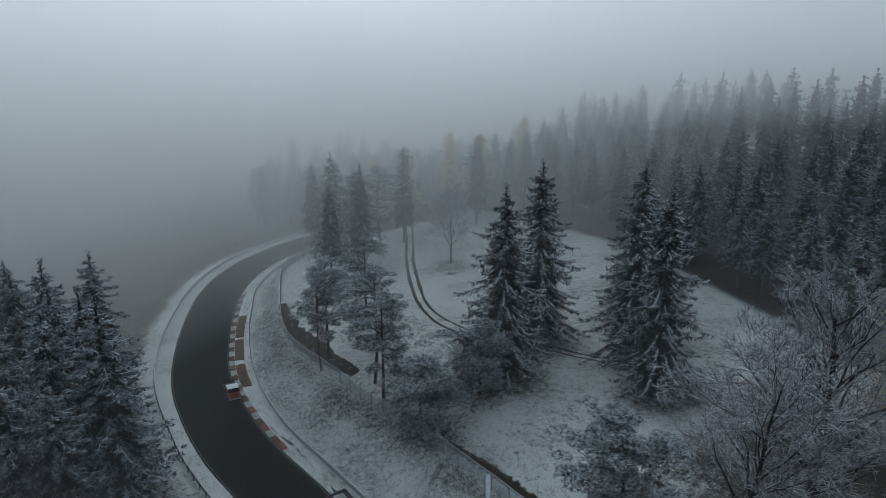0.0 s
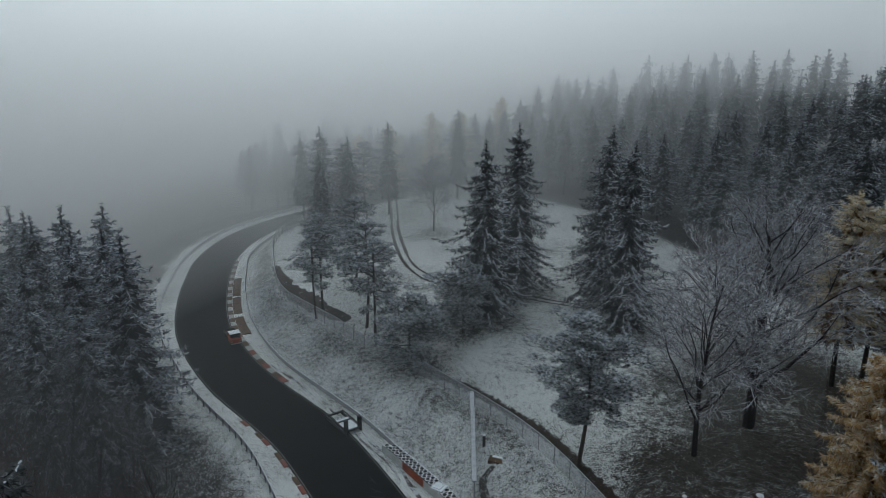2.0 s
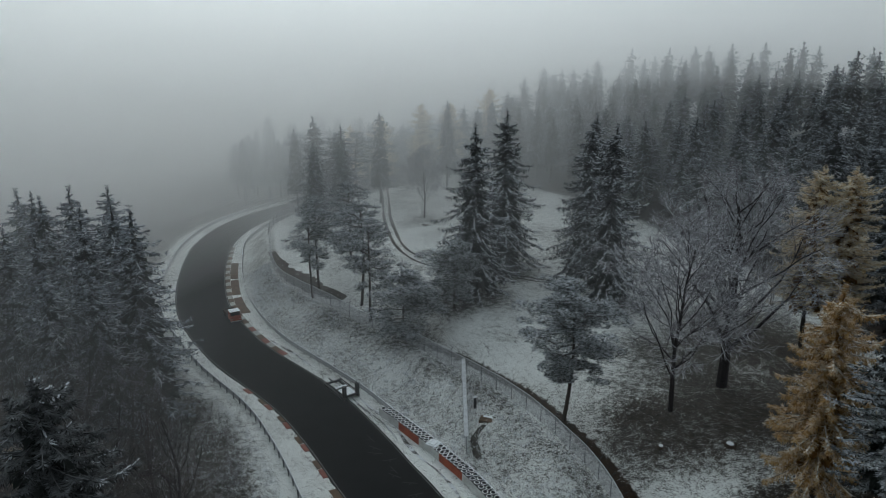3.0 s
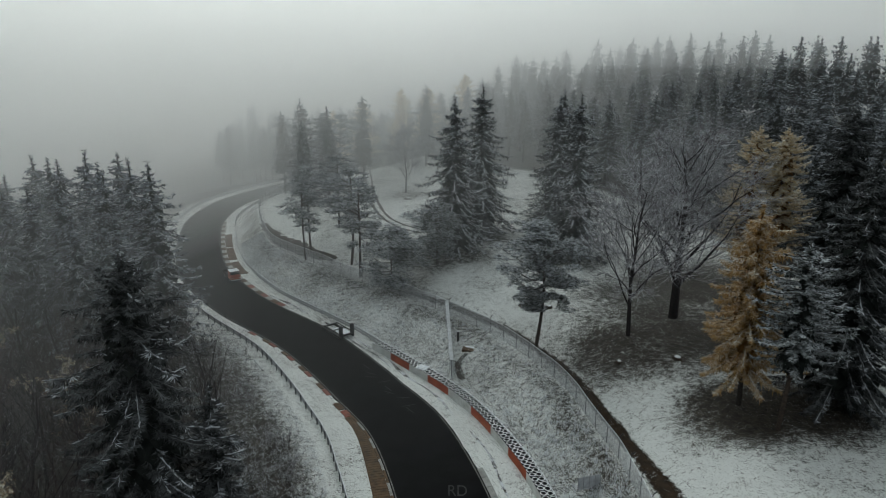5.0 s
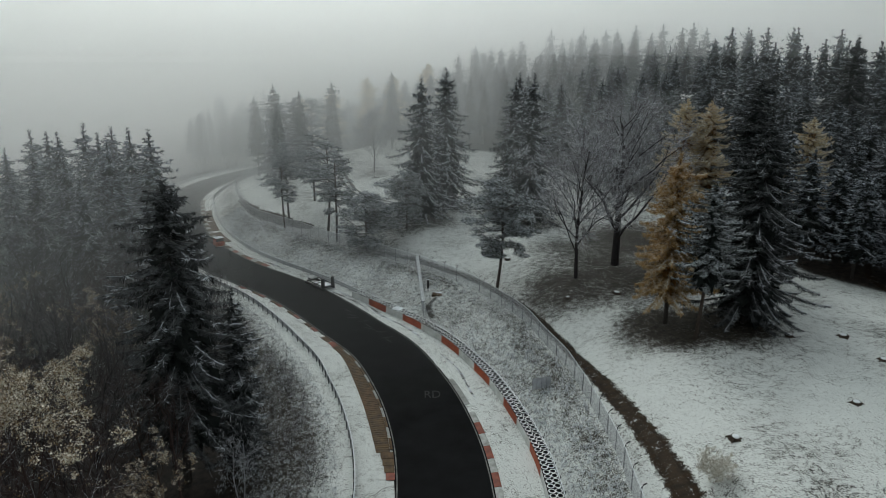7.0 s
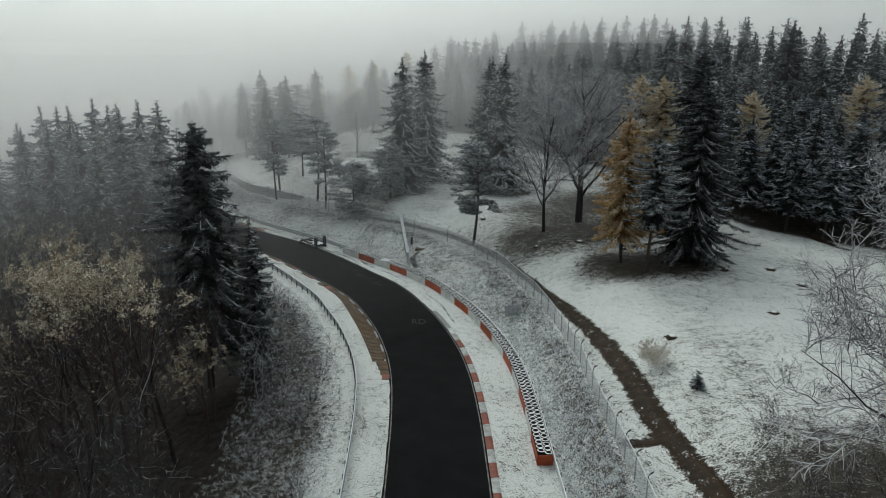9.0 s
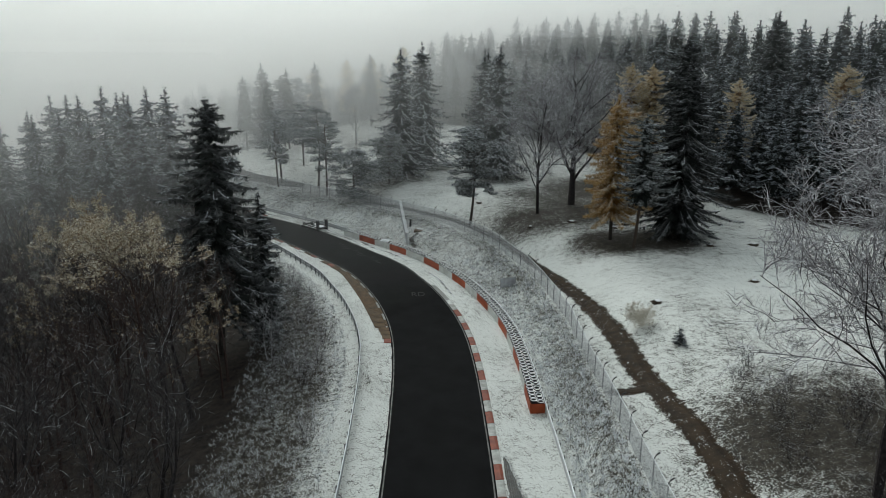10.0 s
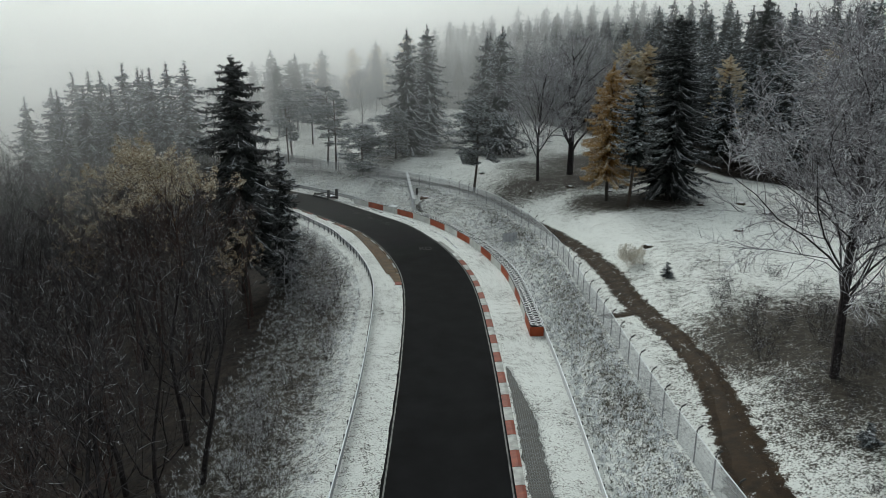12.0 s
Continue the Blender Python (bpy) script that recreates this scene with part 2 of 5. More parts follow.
# ---- mesh helpers ----
class Geo:
    """Vertices and faces gathered for one mesh, with a material slot per face."""

    def __init__(self):
        self.v, self.f, self.m, self.bulk = [], [], [], []

    def face(self, pts, mat=0):
        i = len(self.v)
        self.v.extend(pts)
        self.f.append(tuple(range(i, i + len(pts))))
        self.m.append(mat)

    def tube(self, pts, radii, sides=5, mat=0, cap=False):
        base = len(self.v)
        pts = [np.asarray(p, float) for p in pts]
        for k, p in enumerate(pts):
            d = pts[min(k + 1, len(pts) - 1)] - pts[max(k - 1, 0)]
            d = d / (np.linalg.norm(d) + 1e-9)
            a = np.cross(d, (0, 0, 1) if abs(d[2]) < 0.9 else (1, 0, 0))
            a /= np.linalg.norm(a)
            b = np.cross(d, a)
            for j in range(sides):
                w = 2 * math.pi * j / sides
                self.v.append(tuple(p + radii[k] * (math.cos(w) * a + math.sin(w) * b)))
        for k in range(len(pts) - 1):
            for j in range(sides):
                j2 = (j + 1) % sides
                self.f.append((base + k * sides + j, base + k * sides + j2, base + (k + 1) * sides + j2, base + (k + 1) * sides + j))
                self.m.append(mat)
        if cap:
            self.f.append(tuple(base + (len(pts) - 1) * sides + j for j in range(sides)))
            self.m.append(mat)

    def box(self, lo, hi, mat=0, m=None, bevel=0.0):
        bm = bmesh.new()
        bmesh.ops.create_cube(bm, size=1)
        for vert in bm.verts:
            vert.co = Vector([(lo[i] + hi[i]) / 2 + vert.co[i] * (hi[i] - lo[i]) for i in range(3)])
        if bevel:
            bmesh.ops.bevel(bm, geom=bm.edges[:], offset=bevel, segments=1, affect="EDGES")
        if m is not None:
            bm.transform(m)
        bm.verts.index_update()
        i = len(self.v)
        self.v.extend(tuple(vert.co) for vert in bm.verts)
        for fc in bm.faces:
            self.f.append(tuple(i + vert.index for vert in fc.verts))
            self.m.append(mat)
        bm.free()

    def quads(self, q, mat=0):
        """Many loose four-cornered faces at once."""
        q = np.asarray(q, np.float32)
        self.bulk.append((q.reshape(-1, 3), np.broadcast_to(np.asarray(mat, np.int32), len(q))))

    def mesh(self, name, mats, smooth=False):
        me = bpy.data.meshes.new(name)
        co = np.array(self.v, np.float32).reshape(-1, 3)
        sizes = np.array([len(f) for f in self.f], np.int32)
        loops = np.fromiter(itertools.chain.from_iterable(self.f), np.int32, int(sizes.sum()))
        mi = np.array(self.m, np.int32)
        if self.bulk:
            extra = np.concatenate([b[0] for b in self.bulk])
            loops = np.r_[loops, len(co) + np.arange(len(extra), dtype=np.int32)]
            sizes = np.r_[sizes, np.full(len(extra) // 4, 4, np.int32)]
            mi = np.concatenate([mi] + [b[1] for b in self.bulk])
            co = np.concatenate([co, extra])
        me.vertices.add(len(co))
        me.vertices.foreach_set("co", co.ravel())
        me.loops.add(len(loops))
        me.loops.foreach_set("vertex_index", loops.astype(np.int32))
        me.polygons.add(len(sizes))
        me.polygons.foreach_set("loop_start", np.r_[0, np.cumsum(sizes)[:-1]].astype(np.int32))
        for mt in mats:
            me.materials.append(mt)
        me.polygons.foreach_set("material_index", mi.astype(np.int32))
        me.polygons.foreach_set("use_smooth", np.full(len(sizes), smooth))
        me.update(calc_edges=True)
        return me


def part(name, me, parent=None, label="", m=None):
    ob = new(name, me)
    ob.parent = parent
    if m is not None:
        ob.matrix_basis = m
    if label:
        ob["label"] = label
    return ob


def thing(name, label, category, group="", kind="", m=None):
    ob = new(name)
    ob.empty_display_size = 0.3
    if m is not None:
        ob.matrix_basis = m
    return tagged(ob, label, category, group, kind)


# ---- the plan: road centre line, rails and fence ----
def spline(points, n=14):
    """Catmull-Rom through the points."""
    p = np.array(points, float)
    p = np.vstack([2 * p[0] - p[1], p, 2 * p[-1] - p[-2]])
    out = []
    for i in range(1, len(p) - 2):
        for u in np.linspace(0, 1, n, endpoint=False):
            a, b, c, d = p[i - 1], p[i], p[i + 1], p[i + 2]
            out.append(0.5 * (2 * b + (c - a) * u + (2 * a - 5 * b + 4 * c - d) * u * u + (3 * b - a - 3 * c + d) * u ** 3))
    out.append(p[-2])
    return np.array(out)


def even(line, step):
    """The line with vertices at even steps."""
    seg = np.r_[0, np.cumsum(np.linalg.norm(np.diff(line, axis=0), axis=1))]
    s = np.arange(0, seg[-1], step)
    return np.stack([np.interp(s, seg, line[:, k]) for k in range(line.shape[1])], 1)


CENTRE = even(spline([(-24, -130), (-15, -85), (-9.3, -50), (-5.6, -31), (-3.7, -21), (-2.4, -14), (-0.9, -5), (0.6, 5), (1.5, 14), (1.5, 22), (0.5, 31), (-2.0, 41.5), (-6.2, 50.2), (-11.1, 59.6), (-16.5, 68.2), (-28, 82.7),
                      (-37, 98.7), (-42.2, 115), (-45.4, 130.6), (-46.8, 142), (-46, 155.5), (-42.6, 167.5), (-33.5, 183), (-20, 195), (0, 206), (40, 222), (120, 240)]), 1.0)
TAN = np.gradient(CENTRE, axis=0)
TAN /= np.linalg.norm(TAN, axis=1)[:, None]
RIGHT = np.stack([TAN[:, 1], -TAN[:, 0]], 1)
ORDER = np.arange(len(CENTRE))


def s_at(x, y):
    """Metres along the centre line of the place nearest to (x, y)."""
    return float(np.argmin((CENTRE[:, 0] - x) ** 2 + (CENTRE[:, 1] - y) ** 2))


def beside(s, d):
    """The place d metres to the right of the centre line at s."""
    i = min(max(s, 0), len(CENTRE) - 1.001)
    k, u = int(i), i - int(i)
    c = CENTRE[k] * (1 - u) + CENTRE[k + 1] * u
    r = RIGHT[k] * (1 - u) + RIGHT[k + 1] * u
    return c + d * r / np.linalg.norm(r)


HALF = 4.5
FENCE = even(spline([(1.9, -75.0), (7.5, -50.0), (10.0, -34.0), (11.7, -22.4), (13.9, -8.9), (15.3, 0.1), (17.0, 10.1), (17.9, 19.1), (18.2, 28.0), (17.6, 35.9), (16.7, 44.9), (14.0, 53.4), (10.8, 60.4), (7.0, 66.5), (2.3, 72.7), (-3.3, 80.3), (-9.9, 87.3), (-15.2, 94.5), (-21.7, 102.7), (-25.5, 108.4), (-28.4, 116.0), (-32.0, 131.0), (-34.5, 145.5), (-33.0, 158.0), (-26.0, 170.0)]), 1.0)
RAIL_R_AT = [(0, 10.0), (s_at(-5.6, -31), 10.05), (s_at(-0.9, -5), 10.1), (s_at(1.5, 14), 10.4), (s_at(0.5, 31), 10.0), (s_at(-6.2, 50.2), 8.6), (s_at(-11.1, 59.6), 7.4), (s_at(-16.5, 68.2), 6.9), (s_at(-28, 82.7), 7.3),
             (s_at(-37, 98.7), 8.0), (s_at(-45, 129), 7.6), (s_at(-46.8, 142), 7.2), (s_at(-42.6, 167), 7.8), (400, 7.5)]
RAIL_L_AT = [(0, 7.6), (112, 7.55), (131, 7.75), (143, 8.0), (157, 8.7), (168, 9.1), (176, 8.9), (186, 8.1), (209, 7.0), (230, 6.4), (s_at(-42, 115), 7.2), (s_at(-46.8, 142), 6.6), (400, 6.4)]


def rail_r(s):
    return np.interp(s, *zip(*RAIL_R_AT))


def rail_l(s):
    return np.interp(s, *zip(*RAIL_L_AT))


_fs = np.array([s_at(*p) for p in FENCE])
_fd = np.array([np.dot(p - CENTRE[int(s)], RIGHT[int(s)]) for p, s in zip(FENCE, _fs)])
_o = np.argsort(_fs)


def fence_d(s):
    return np.interp(s, _fs[_o], _fd[_o])


def smooth(u):
    u = np.clip(u, 0, 1)
    return u * u * (3 - 2 * u)


def along(x, y):
    """s and signed distance to the right of the centre line, for arrays."""
    x, y = np.atleast_1d(np.asarray(x, float)), np.atleast_1d(np.asarray(y, float))
    s, d = np.empty(len(x)), np.empty(len(x))
    for a in range(0, len(x), 20000):
        b = slice(a, a + 20000)
        q = (x[b, None] - CENTRE[None, :, 0]) ** 2 + (y[b, None] - CENTRE[None, :, 1]) ** 2
        k = np.argmin(q, axis=1)
        side = (x[b] - CENTRE[k, 0]) * RIGHT[k, 0] + (y[b] - CENTRE[k, 1]) * RIGHT[k, 1]
        s[b], d[b] = k, np.sign(side) * np.sqrt(q[np.arange(len(k)), k])
    return s, d


def waves(x, y):
    return (np.sin(x * 0.31 + 1.3 * np.sin(y * 0.17)) + np.sin(y * 0.27 + 1.1 * np.sin(x * 0.21 + 2)) + 0.6 * np.sin(x * 0.83 + y * 0.61) + 0.5 * np.sin(x * 0.55 - y * 0.97 + 1)) / 3


def heights(x, y):
    x, y = np.atleast_1d(np.asarray(x, float)), np.atleast_1d(np.asarray(y, float))
    s, d = along(x, y)
    b, f = rail_r(s) + 0.4, fence_d(s)
    rise = 2.3 * smooth((d - b) / np.maximum(f - b, 3)) + 2.8 * smooth((d - f) / 13)
    rise += 15 * smooth((0.6 * x + 0.5 * y - 60) / 85) * smooth((d - f) / 20)
    left = -d - rail_l(s) - 1.2
    fall = -0.5 * smooth(left / 3) - 4.5 * smooth((left - 2) / 30) - 6 * smooth((left - 40) / 120)
    z = np.where(d > 0, rise, fall)
    rough = smooth((d - b) / 3) + smooth(left / 3)
    z = z + rough * 0.16 * waves(x, y) + 0.03 * waves(x * 3.1, y * 3.1) * np.clip(rough + 0.5 * (np.abs(d) > HALF + 0.4), 0, 1)
    return np.where(np.abs(d) < HALF + 0.3, -0.06, z), s, d


def ground_z(x, y):
    return float(heights(x, y)[0][0])
# ---- trees ----
def unit(a):
    return a / (np.linalg.norm(a, axis=-1, keepdims=True) + 1e-9)


def fans(g, rng, at, way, length, width, mat, fingers=3, open_angle=0.55, flat=0.16):
    """Fans of thin pointed needle sprays, many at once."""
    n = len(at)
    if n == 0:
        return
    way = unit(way)
    side = unit(np.stack([way[:, 1], -way[:, 0], np.zeros(n)], 1) + 1e-6)
    up = np.cross(side, way)
    length, width = np.broadcast_to(length, n), np.broadcast_to(width, n)
    for k in range(fingers):
        w = (k - (fingers - 1) / 2) * open_angle + 0.15 * rng.normal(0, 1, n)
        l = length * (0.95 + 0.16 * rng.normal(0, 1, n))
        d = way * (np.cos(w) * l)[:, None] + side * (np.sin(w) * l)[:, None] + up * (flat * rng.normal(0, 1, n) * l)[:, None]
        e = unit(np.cross(d, up + 0.5 * rng.normal(0, 1, (n, 3)))) * width[:, None]
        m = at + d * 0.5 - up * (0.06 * length)[:, None]
        g.quads(np.stack([at, m + e, at + d, m - e], 1), mat)


def conifer_mesh(seed, h, radius, bare=0.06, whorls=34, per=7, density=1.0, droop=0.35, snow=0.28, power=0.8, ragged=0.18, mats=("needles", "snowcap"), width=0.07, lean=0.0, hang=0.0, core=0.45, heart="needles_core", most=1.0, ridge=0.05, fingers=3, tip=6.0, upturn=0.16, limbs=True, gaps=0.05, stem="bark", bow=0.012, messy=0.22, frosty=0.25):
    """Trunk and crown meshes of a spruce or larch."""
    rng = np.random.default_rng(seed)
    t, g = Geo(), Geo()
    bend = rng.normal(0, bow * h, 2)

    def axis(z):
        z = np.asarray(z, float)
        return np.stack([bend[0] * np.sin(z / h * 2.5) + lean * z, bend[1] * np.sin(z / h * 2.2), z], -1)

    def reach(u):
        return ((1 - u) ** power + 0.03) * np.minimum(1.0, 0.12 + tip * (1 - u)) * (0.72 + 0.28 * np.minimum(1, u / 0.12))

    t.tube([axis(h * u) for u in np.linspace(-0.01, 1, 9)], [h * 0.0125 * (1 - u) ** 0.8 + 0.015 for u in np.linspace(0, 1, 9)], 7)
    # crown filler: a ragged heart of short hanging blades, coloured dark as inner shade
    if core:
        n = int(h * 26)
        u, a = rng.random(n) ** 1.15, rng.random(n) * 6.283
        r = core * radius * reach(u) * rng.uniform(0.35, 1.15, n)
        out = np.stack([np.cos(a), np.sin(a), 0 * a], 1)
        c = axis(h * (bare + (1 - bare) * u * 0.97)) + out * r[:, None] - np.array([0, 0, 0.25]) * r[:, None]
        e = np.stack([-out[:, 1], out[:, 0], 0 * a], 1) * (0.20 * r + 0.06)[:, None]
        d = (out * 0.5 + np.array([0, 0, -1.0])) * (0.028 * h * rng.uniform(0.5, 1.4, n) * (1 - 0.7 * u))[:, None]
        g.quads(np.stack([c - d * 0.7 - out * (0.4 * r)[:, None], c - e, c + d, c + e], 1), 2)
    uw = ((np.arange(whorls) + 0.5 * rng.random(whorls)) / whorls) ** 0.9
    count = np.maximum(4, (per * (1 - 0.4 * uw) + rng.integers(0, 2, whorls)).astype(int))
    w = np.repeat(np.arange(whorls), count)
    u = np.clip(uw[w] + rng.uniform(-1.1, 1.1, len(w)) / whorls, 0, 0.985)
    B = len(u)
    k = np.concatenate([np.arange(c) / c for c in count])
    a = (rng.random(whorls) * 6.28)[w] + 6.283 * k + rng.normal(0, 0.25, B)
    L = radius * reach(u) * (1 + rng.normal(0, ragged, B))
    L = np.maximum(np.where(rng.random(B) < gaps, 0.45 * L, L), 0.18)
    out = np.stack([np.cos(a), np.sin(a), 0 * a], 1)
    side = np.stack([-out[:, 1], out[:, 0], 0 * a], 1)
    d = droop * (0.5 + 0.9 * (1 - u)) + rng.normal(0, 0.07, B)
    root = axis(h * (bare + (1 - bare) * u))
    laden = rng.random(B) < snow

    def path(b, f):
        z = L[b] * (0.22 * u[b] + 0.06 - d[b] * f ** 1.3 + upturn * f ** 4)
        return root[b] + out[b] * (L[b] * f)[:, None] + np.stack([0 * z, 0 * z, z], 1)

    if limbs:
        big = np.nonzero(L > 1.2)[0]
        p0, p1, p2 = (path(big, np.full(len(big), f)) for f in (0.0, 0.5, 0.92))
        for i, b in enumerate(big):
            t.tube([p0[i], p1[i], p2[i]], [0.03 + 0.008 * L[b], 0.02 + 0.004 * L[b], 0.008], 3)
    m = np.maximum(3, ((2.2 + L * 2.1) * density).astype(int))
    b = np.repeat(np.arange(B), m)
    j = np.concatenate([np.arange(c) / c for c in m])
    n = len(b)
    f = np.clip(0.10 + 0.90 * (j + rng.random(n) / m[b]), 0, 1.0)
    p = path(b, f)
    way = unit(path(b, np.minimum(f + 0.1, 1.1)) - p)
    ls = (0.25 + 0.55 * (1 - np.abs(f - 0.5))) * np.minimum(0.55 + 0.22 * L[b], most) * np.minimum(1.0, 0.35 + 0.5 * L[b])
    wd = width * np.minimum(1.0, 0.5 + 0.4 * L[b])
    down = lambda lo, hi: np.stack([np.zeros(n), np.zeros(n), -rng.uniform(lo, hi, n)], 1)
    for sgn in (-1, 1):
        mt = (laden[b] & (f > 0.5) & (rng.random(n) < frosty)).astype(int)
        fans(g, rng, p, way * 0.75 + sgn * side[b] * rng.uniform(0.85, 1.15, n)[:, None] + down(0.25, 0.6) + rng.normal(0, messy, (n, 3)), ls, wd, mt, fingers)
    fans(g, rng, p + np.array([0, 0, 0.03]), way + rng.normal(0, 0.2, (n, 3)), ls * 0.8, wd, 0, 2)
    s = np.nonzero(laden[b] & (f > 0.3) & (rng.random(n) < 0.85))[0]
    q = p[s] + np.array([0, 0, 0.08]) + rng.normal(0, 0.04, (len(s), 3))
    e = path(b[s], np.minimum(f[s] + 1.1 / m[b[s]], 1.05)) + np.array([0, 0, 0.08])
    v = side[b[s]] * (ridge * rng.uniform(0.5, 1.8, len(s)))[:, None] + np.array([0, 0, 0.03])
    g.quads(np.stack([q - v * 0.5, q + v, e + v * 0.8, e - v], 1), 1)
    s = np.nonzero(rng.random(n) < 0.5 * (1 - u[b]) + 0.2)[0]
    fans(g, rng, p[s], way[s] * 0.3 + np.array([0, 0, -1.0]) + rng.normal(0, 0.2, (len(s), 3)), ls[s] * 0.9, wd[s], 0, 2)
    for _ in range(2 if hang else 0):
        s = np.nonzero(rng.random(n) < hang)[0]
        fans(g, rng, p[s], way[s] * 0.25 + side[b[s]] * rng.normal(0, 0.35, len(s))[:, None] + np.array([0, 0, -1.0]), ls[s] * rng.uniform(0.9, 1.7, len(s)), wd[s], 0, 2)
    top = axis(h * np.linspace(0.955, 1.0, 7))
    fans(g, rng, top, np.array([0.03, 0.02, 1.0]) + rng.normal(0, 0.6, (7, 3)) * (1, 1, 0.2), h * 0.018, width * 0.7, 0, 3, 1.2)
    return t.mesh("trunk", [MAT[stem]]), g.mesh("crown", [MAT[k] for k in (*mats, heart)])


def pine_mesh(seed, h, radius, crown_from=0.5, limbs=16, low=None, pads=4, mats=("pine", "snowcap"), snow=0.26, dens=46, fine=0.036):
    """A Scots pine: a bare stem and flat pads of needles on crooked limbs."""
    rng = np.random.default_rng(seed)
    t, g = Geo(), Geo()
    bx, by = rng.normal(0, 0.03 * h, 2)
    axis = lambda z: np.array([bx * math.sin(z / h * 3), by * math.sin(z / h * 2.4 + 0.4) - by * math.sin(0.4), z])
    t.tube([axis(h * u) for u in np.linspace(-0.01, 0.97, 9)], [h * 0.014 * (1 - 0.8 * u) + 0.02 for u in np.linspace(0, 1, 9)], 8)

    def pad(c, r):
        n = int(1.9 * dens * r)
        a, q = rng.random(n) * 6.283, np.sqrt(rng.random(n)) * r
        p = c + np.stack([np.cos(a) * q, np.sin(a) * q, (1 - (q / r) ** 2) * 0.6 * r * rng.uniform(-0.7, 1, n)], 1)
        way = np.stack([np.cos(a) * (0.5 + q / r), np.sin(a) * (0.5 + q / r), 0.45 + rng.normal(0, 0.4, n)], 1)
        fans(g, rng, p, way, 0.36, fine, (rng.random(n) < snow * np.where(p[:, 2] > c[2], 1.6, 0.2)).astype(int), 3)

    spots = [(crown_from + (1 - crown_from) * (k + rng.random()) / limbs, rng.random() * 6.28, 1.0) for k in range(limbs)]
    if low:
        spots += low
    for u, a, k in spots:
        v = (u - crown_from) / (1 - crown_from)
        L = k * radius * (math.sin(math.pi * min(max(0.16 + 0.8 * v, 0.12), 0.97)) ** 0.8) * rng.uniform(0.7, 1.12)
        out = np.array([math.cos(a), math.sin(a), 0])
        root = axis(h * u * 0.96)
        lift = 0.35 * v + 0.12 - 0.25 * (v < 0.15)
        q = lambda f: root + out * L * f + np.array([0, 0, L * (lift * f + 0.1 * math.sin(f * 5 + a))])
        t.tube([q(0), q(0.35), q(0.7), q(1)], [h * 0.005 + 0.012 * L, h * 0.003 + 0.01 * L, 0.03, 0.015], 4)
        for j in range(pads):
            f = 0.36 + 0.66 * (j + rng.random()) / pads
            off = rng.normal(0, 0.2 * L, 3) * np.array([1, 1, 0.45])
            c = q(f) + off
            t.tube([q(f - 0.1), c], [0.03, 0.012], 3)
            pad(c, rng.uniform(0.5, 1.0) * (0.45 + 0.17 * L))
    pad(axis(h * 0.98), 0.22 * radius + 0.4)
    return t.mesh("trunk", [MAT["bark_pine"]]), g.mesh("crown", [MAT[k] for k in mats])


